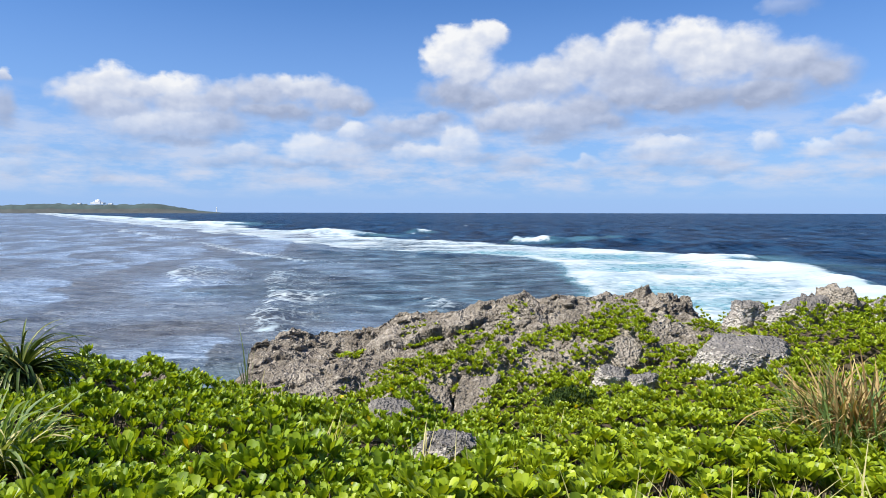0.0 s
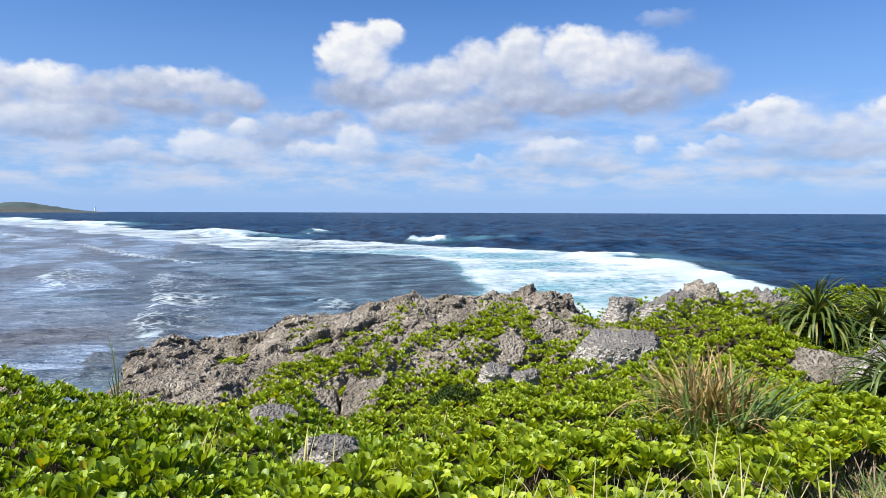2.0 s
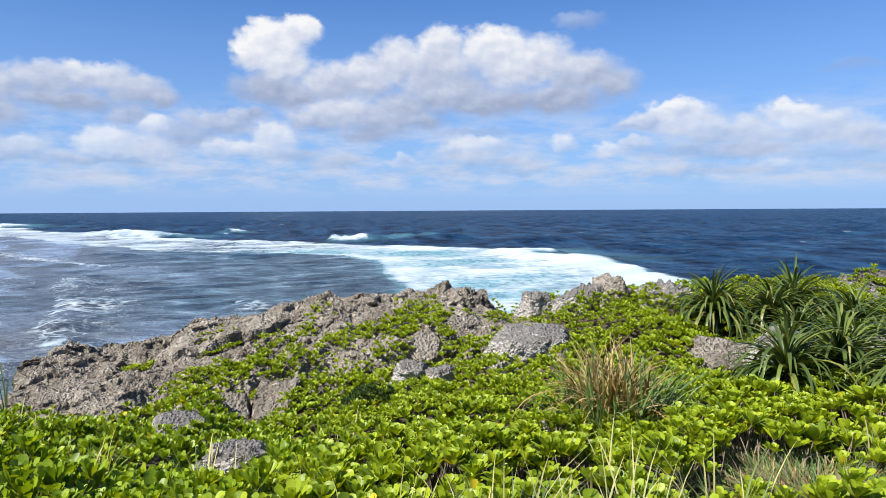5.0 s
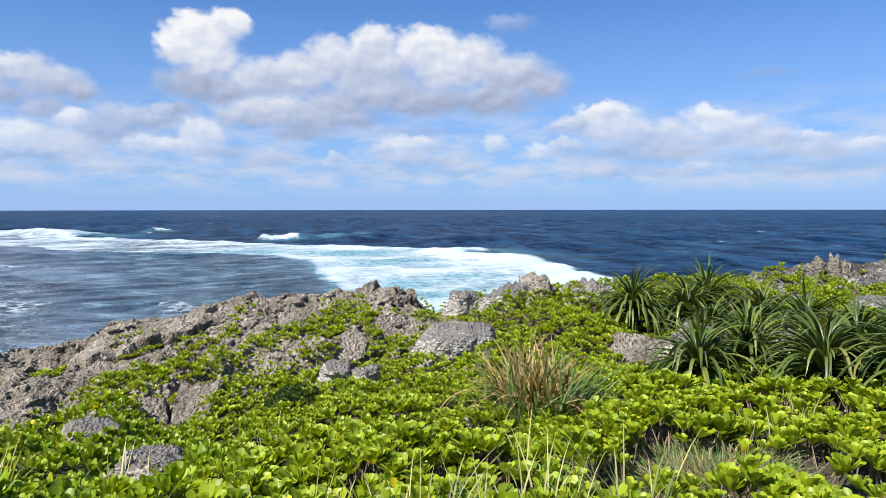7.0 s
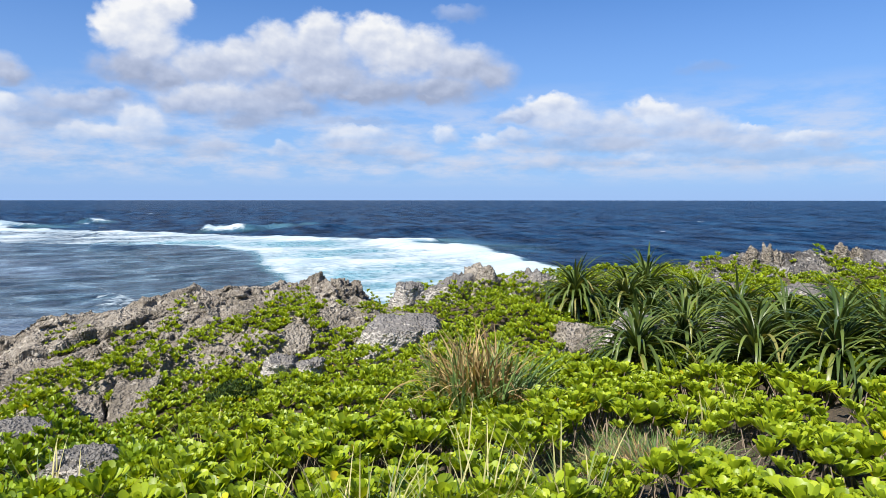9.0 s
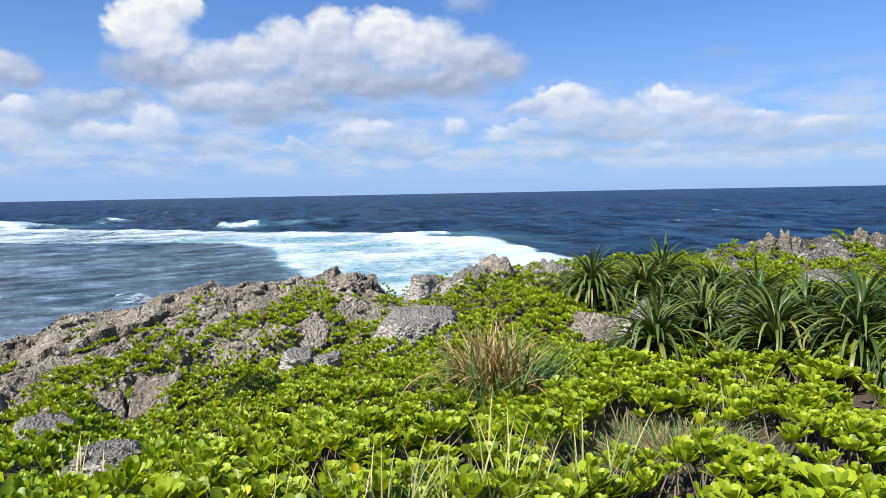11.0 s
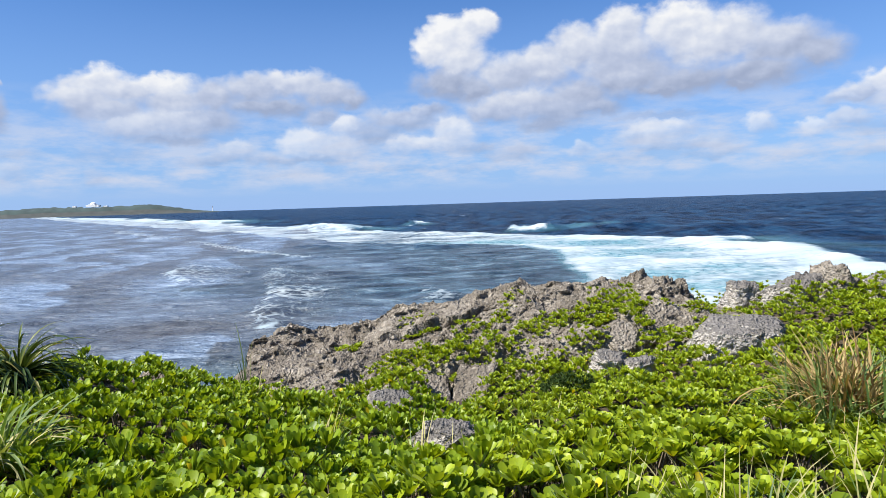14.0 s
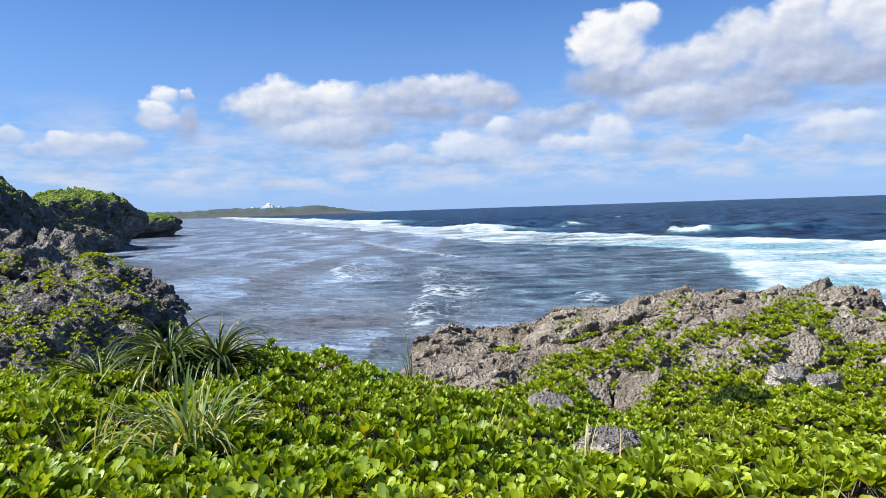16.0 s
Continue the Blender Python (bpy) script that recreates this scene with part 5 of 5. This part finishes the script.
def rosette_plan(rng, leaves):
    k = np.arange(leaves)
    turn = k * 2.39996 + rng.uniform(0, 6.28)
    rise = np.radians(np.clip(24 + 58 * (k / leaves) + rng.normal(0, 8, leaves), 4, 88))
    size = 1.10 - 0.52 * (k / leaves) + rng.normal(0, 0.07, leaves)
    return turn, rise, size


def build_shrubs():
    pts = spots()
    rng = np.random.default_rng(8)
    x0, x1, y0, y1 = SINGLE
    single = (pts[:, 0] > x0) & (pts[:, 0] < x1) & (pts[:, 1] > y0) & (pts[:, 1] < y1)
    rest = pts[~single]
    length = vigour(rest[:, 0], rest[:, 1])
    sheltered = rest[:, 0] + 0.5 * fbm(rest[:, 0] / 0.9, rest[:, 1] / 0.9, 51.0, 3) < 0.35 + 0.2 * (rest[:, 1] - 4.0) * (rest[:, 1] < 4)
    sheltered &= (rest[:, 1] < 6.9) & (rest[:, 0] > -6.8)
    for lush, mat, label in ((False, NAUPAKA, "low carpet of glossy yellow-green beach naupaka leaves"), (True, LUSH, "lush mounds of upright deep green beach naupaka leaves")):
        all_v, all_f, count = [], [], 0
        for far, stations, n_leaf in ((0, ROUND_LEAF, 24 if lush else 22), (1, CHEAP_LEAF, 14)):
            faces = np.array([(0, 1, 3, 2), (2, 3, 5, 4)]) if far else strip_faces(len(ROUND_LEAF))
            mine = np.concatenate([rest[:, :3], length[:, None]], 1)[(rest[:, 3] == far) & (sheltered == lush)]
            for x, y, z, scale in mine:
                turn, rise, size = rosette_plan(rng, n_leaf)
                scale *= math.exp(rng.normal(0, 0.15)) * (1.3 if abs(math.degrees(math.atan2(x, y)) - 6) > 60 else 1.0)
                if lush:
                    rise, scale = np.minimum(rise + 0.17, 1.5), scale * 1.08
                leaf = leaf_rows(1.08, rng.uniform(0.38, 0.47) * (1.1 if far else 0.86 if lush else 1.0), 0.28, rng.uniform(0.02, 0.30), stations)
                leaf = leaf if not far else leaf[[0, 2, 3, 5, 6, 8]]
                p = tilted(leaf[None] * (size * scale)[:, None, None], turn, rise)
                lean = rng.normal(0, 0.22, 2)
                p[..., 0] += lean[0] * p[..., 2]
                p[..., 1] += lean[1] * p[..., 2]
                all_v.append((p + np.array([x, y, z])).reshape(-1, 3))
                all_f.append((faces[None] + (count + np.arange(n_leaf) * len(leaf))[:, None, None]).reshape(-1, 4))
                count += n_leaf * len(leaf)
        me = quick_mesh("naupaka_shrubs", np.concatenate(all_v), np.concatenate(all_f), mat)
        tagged(new("naupaka_shrubs", me), label, "shrub", kind="stuff")
    # woody stems below the rosettes
    foot = pts[(pts[:, 1] < 4.6) & (np.abs(pts[:, 0] - 1) < 5)]
    n = len(foot)
    lean = rng.normal(0, 0.07, (n, 2))
    sides = np.array([(0.005, 0.0), (-0.0025, 0.0043), (-0.0025, -0.0043)])
    low = np.stack([foot[:, None, 0] + sides[:, 0] * 1.3 + lean[:, None, 0], foot[:, None, 1] + sides[:, 1] * 1.3 + lean[:, None, 1], np.repeat(foot[:, None, 2] - 0.24, 3, 1)], -1)
    high = np.stack([foot[:, None, 0] + sides[:, 0], foot[:, None, 1] + sides[:, 1], np.repeat(foot[:, None, 2] + 0.01, 3, 1)], -1)
    ring = np.concatenate([low, high], 1).reshape(-1, 3)
    walls = np.array([(0, 1, 4, 3), (1, 2, 5, 4), (2, 0, 3, 5)])
    stems = quick_mesh("shrub_stems", ring, (walls[None] + (np.arange(n) * 6)[:, None, None]).reshape(-1, 4), TWIG)
    tagged(new("shrub_stems", stems), "thin brown woody stems under the naupaka leaves", "stems", kind="stuff")
    # the nearest ones leaf by leaf
    blades = [mesh_from("leaf", leaf_rows(1.1, w, 0.30, c, ROUND_LEAF), strip_faces(len(ROUND_LEAF)), NAUPAKA) for w, c in ((0.42, 0.05), (0.46, 0.25), (0.50, 0.15))]
    stem = lathe("stem", [(0.006, -0.20), (0.007, -0.08), (0.006, 0.0), (0.003, 0.025)], TWIG, 6)
    kinds = []
    for k in range(6):
        root = new("beach_naupaka", stem)
        tagged(root, "rosette of glossy bright green beach naupaka leaves", "shrub", "naupaka rosettes near the path")
        turn, rise, size = rosette_plan(rng, 19)
        for j in range(19):
            s = size[j] * 0.077
            m = Euler((0, 0, turn[j])).to_matrix().to_4x4() @ Euler((rise[j], 0, 0)).to_matrix().to_4x4() @ Matrix.Diagonal((s, s, s, 1))
            part("leaf", blades[(j + k) % 3], root, m=m)
        kinds.append(root)
    mine = pts[single]
    for i, (x, y, z, _) in enumerate(mine):
        m = pose(x, y, z, rng.normal(0, 9), rng.normal(0, 9), rng.uniform(0, 360))
        s = math.exp(rng.normal(0, 0.16))
        if i < 6:
            kinds[i].matrix_basis = m
        else:
            copy_thing(kinds[i % 6], m).scale = (s, s, s)


build_shrubs()


def build_dark_bush():
    rng = np.random.default_rng(3)
    vs, fs, count = [], [], 0
    faces = strip_faces(len(CHEAP_LEAF))
    leaf = leaf_rows(1.0, 0.36, 0.2, 0.05, CHEAP_LEAF)
    for i in range(420):
        a, q = rng.uniform(0, 6.28), math.sqrt(rng.uniform(0, 1))
        x, y = 1.16 + 0.27 * q * math.cos(a), 6.2 + 0.24 * q * math.sin(a)
        z = float(canopy(x, y)) - 0.12 + 0.18 * math.sqrt(1 - q * q * 0.9) * rng.uniform(0.5, 1)
        p = tilted(leaf[None] * np.full(5, 0.032)[:, None, None], rng.uniform(0, 6.28, 5), rng.uniform(0.2, 1.2, 5))
        vs.append((p + np.array([x, y, z])).reshape(-1, 3))
        fs.append((faces[None] + (count + np.arange(5) * len(leaf))[:, None, None]).reshape(-1, 4))
        count += 5 * len(leaf)
    tagged(new("dark_bush", quick_mesh("dark_bush", np.concatenate(vs), np.concatenate(fs), DARK_LEAF)), "small round dark green bush among the naupaka", "shrub")


build_dark_bush()


# ---- grasses ----
def blades_mesh(name, seed, n, radius, length, width, lean, droop, mat, rows=6, squash=1.0, bias=(0, 0), spread=0.6):
    """A sheaf of bent, tapering grass blades on the ground at the origin."""
    rng = np.random.default_rng(seed)
    a = rng.uniform(0, 6.28, n)
    q = np.sqrt(rng.uniform(0, 1, n)) * radius
    bx, by = q * np.cos(a), q * np.sin(a) * squash
    turn = a + rng.normal(0, spread, n)
    tip = lean * (0.25 + q / max(radius, 1e-6)) * rng.uniform(0.3, 1.5, n)
    L = length * rng.uniform(0.55, 1.1, n)
    dr = droop * rng.uniform(0.2, 1.6, n)
    s = np.linspace(0, 1, rows)
    out = []
    ang = tip[:, None] + dr[:, None] * s[None, :] ** 1.6 * 1.7
    step = L[:, None] / (rows - 1)
    hx = np.cumsum(np.sin(ang) * step, 1) - np.sin(ang[:, :1]) * step
    hz = np.cumsum(np.cos(ang) * step, 1) - np.cos(ang[:, :1]) * step
    cx = bx[:, None] + hx * np.cos(turn)[:, None] + bias[0] * s[None, :] ** 2 * L[:, None]
    cy = by[:, None] + hx * np.sin(turn)[:, None] + bias[1] * s[None, :] ** 2 * L[:, None]
    w = width * rng.uniform(0.6, 1.2, n)[:, None] * np.interp(s, [0, 0.3, 0.75, 1], [0.7, 1.0, 0.65, 0.06])[None, :] / 2
    face = turn + rng.uniform(-0.8, 0.8, n) + math.pi / 2
    ox, oy = np.cos(face)[:, None] * w, np.sin(face)[:, None] * w
    v = np.stack([np.stack([cx - ox, cy - oy, hz], -1), np.stack([cx, cy, hz - w * 0.35], -1), np.stack([cx + ox, cy + oy, hz], -1)], 2)
    f = strip_faces(rows)
    faces = (f[None] + (np.arange(n) * rows * 3)[:, None, None]).reshape(-1, 4)
    return quick_mesh(name, v.reshape(-1, 3), faces, mat)


def grass_clump(name, x, y, label, pieces, lift=0.0):
    t = empty(name, x, y, float(ground_z(x, y)) + lift)
    tagged(t, label, "grass")
    for pname, me in pieces:
        part(pname, me, t)
    return t


grass_clump("grass_clump", 2.70, 4.42, "half-dry grass clump of straw and green blades", [
    ("straw_sheaf", blades_mesh("straw_sheaf", 1, 260, 0.20, 0.78, 0.021, 0.05, 0.75, STRAW, 11, 1.0, (-0.06, 0.0), 3.0)),
    ("bent_sheaf", blades_mesh("bent_sheaf", 4, 230, 0.24, 0.86, 0.020, 0.10, 1.55, STRAW, 12, 1.0, (-0.08, -0.05), 3.0)),
    ("green_sheaf", blades_mesh("green_sheaf", 2, 380, 0.38, 0.72, 0.024, 0.08, 0.70, GREEN_BLADE, 10, 1.0, (0.07, 0.0), 2.5)),
    ("outer_sheaf", blades_mesh("outer_sheaf", 3, 240, 0.46, 0.60, 0.018, 0.35, 1.0, GREEN_BLADE, 9)),
    ("dead_sheaf", blades_mesh("dead_sheaf", 7, 120, 0.34, 0.52, 0.016, 0.5, 1.5, STRAW, 9)),
])
grass_clump("grass_clump", -2.60, 3.70, "arching green and yellow grass clump among naupaka", [
    ("green_sheaf", blades_mesh("green_sheaf", 5, 130, 0.26, 0.58, 0.026, 0.40, 1.1, GREEN_BLADE, 10)),
    ("yellow_sheaf", blades_mesh("yellow_sheaf", 6, 60, 0.24, 0.62, 0.022, 0.55, 1.2, PALE_BLADE, 10)),
], 0.08)
for i, (x, y, n, hgt) in enumerate(((1.10, 2.42, 34, 0.56), (1.62, 2.40, 30, 0.54), (0.62, 2.45, 24, 0.50), (2.05, 2.35, 22, 0.50), (1.35, 2.3, 26, 0.5), (0.15, 3.6, 10, 0.45), (-0.9, 4.7, 24, 0.42), (-0.2, 4.6, 16, 0.40), (0.75, 5.2, 12, 0.42), (-1.75, 5.9, 12, 0.44), (-1.5, 6.1, 10, 0.42), (1.9, 3.0, 10, 0.45), (-3.3, 3.6, 20, 0.5), (3.7, 3.1, 26, 0.26), (4.3, 3.5, 22, 0.28), (3.3, 3.7, 20, 0.30))):
    grass_clump("grass_tuft", x, y, "thin pale grass stalks standing out of the leaves", [
        ("stalk_sheaf", blades_mesh("stalk_sheaf", 40 + i, n, 0.16, hgt, 0.011, 0.22, 0.35, PALE_BLADE, 6)),
        ("blade_sheaf", blades_mesh("blade_sheaf", 60 + i, n, 0.18, hgt * 0.8, 0.010, 0.35, 0.5, GREEN_BLADE, 6)),
    ])
grass_clump("grass_stalk", -1.98, 6.75, "single tall green reed stalk at the edge of the bluff", [("blade_sheaf", blades_mesh("blade_sheaf", 90, 7, 0.04, 0.78, 0.016, 0.12, 0.25, GREEN_BLADE, 7))])
grass_clump("dry_grass", 2.95, 2.78, "patch of matted dry brown grass on bare soil", [
    ("straw_sheaf", blades_mesh("straw_sheaf", 91, 900, 0.54, 0.15, 0.006, 0.8, 1.3, STRAW, 6)),
    ("green_sheaf", blades_mesh("green_sheaf", 92, 1300, 0.58, 0.19, 0.006, 0.6, 1.0, GREEN_BLADE, 6)),
    ("dead_twigs", blades_mesh("dead_twigs", 93, 220, 0.60, 0.24, 0.008, 0.9, 0.9, TWIG, 5)),
])


# ---- pandanus ----
STEPS = [(s / 10, float(np.interp(s / 10, [0, 0.2, 0.45, 0.7, 0.88, 1.0], [0.75, 1.0, 0.95, 0.72, 0.40, 0.05]))) for s in range(11)]


def sword_mesh(bend):
    """A long folded leaf that sets out along +y and arches over."""
    pts = []
    y = z = 0.0
    for s, w in STEPS:
        half = 0.5 * 0.046 * w
        pts += [(-half, y, z + 0.45 * half), (0, y, z - 0.25 * half), (half, y, z + 0.45 * half)]
        a = bend * min(1.0, (s * 1.25)) ** 1.5
        y, z = y + 0.1 * math.cos(a), z - 0.1 * math.sin(a)
    return mesh_from("leaf", np.array(pts), strip_faces(len(STEPS)), PANDANUS)


SWORDS = [sword_mesh(b) for b in (0.4, 0.9, 1.4, 1.9, 2.3)]


def pandanus(x, y, height, reach, leaves, seed, label, limp=0.0):
    rng = np.random.default_rng(seed)
    z = float(ground_z(x, y))
    t = empty("pandanus", x, y, z)
    tagged(t, label, "shrub", "pandanus shrubs")
    part("trunk", lathe("trunk", [(0.05, -0.05), (0.042, height * 0.4), (0.035, height * 0.8), (0.02, height)], TWIG, 10), t)
    leaves = int(leaves * 1.7)
    for k in range(leaves):
        share = k / leaves
        turn = k * 2.39996 + rng.normal(0, 0.4)
        rise = radians(12 - 8 * limp + (62 - 6 * limp) * share + rng.normal(0, 9))
        length = reach * (1.14 - 0.2 * share) * rng.uniform(0.8, 1.15)
        bend = int(np.clip(4.6 + 0.5 * limp - 2.3 * share + rng.normal(0, 0.8), 0, 4))
        m = Matrix.Translation((0, 0, height * (0.55 + 0.42 * share))) @ Euler((0, 0, turn)).to_matrix().to_4x4() @ Euler((rise, 0, 0)).to_matrix().to_4x4() @ Matrix.Diagonal((length * (1 - 0.35 * limp), length, length, 1))
        part("leaf", SWORDS[bend], t, m=m)


for i, (x, y, hgt, reach, n) in enumerate((
    (5.30, 6.75, 0.28, 0.70, 84), (5.95, 6.55, 0.26, 0.70, 80), (6.45, 6.75, 0.26, 0.72, 80), (6.95, 6.35, 0.24, 0.68, 70), (5.85, 6.05, 0.26, 0.64, 64),
    (4.62, 4.85, 0.34, 0.72, 80), (5.30, 4.95, 0.40, 0.74, 76), (5.35, 4.15, 0.36, 0.78, 84), (6.00, 4.35, 0.44, 0.80, 78), (5.60, 3.55, 0.38, 0.76, 76), (6.45, 5.3, 0.44, 0.76, 70), (6.35, 3.65, 0.44, 0.76, 70), (5.75, 3.05, 0.34, 0.76, 70), (7.2, 4.6, 0.44, 0.76, 60),
)):
    pandanus(x, y, hgt, reach, n, 300 + i, "pandanus shrub with long arching dark green sword leaves")
for i, (x, y, hgt, reach, n) in enumerate(((-4.30, 4.95, 0.22, 0.66, 80), (-3.72, 5.1, 0.30, 0.74, 90), (-3.35, 5.3, 0.26, 0.70, 80), (-4.0, 5.5, 0.28, 0.66, 60), (-4.8, 5.2, 0.20, 0.62, 60))):
    pandanus(x, y, hgt, reach, n, 340 + i, "young pandanus with narrow drooping dark green leaves at the bluff edge", 1.0)
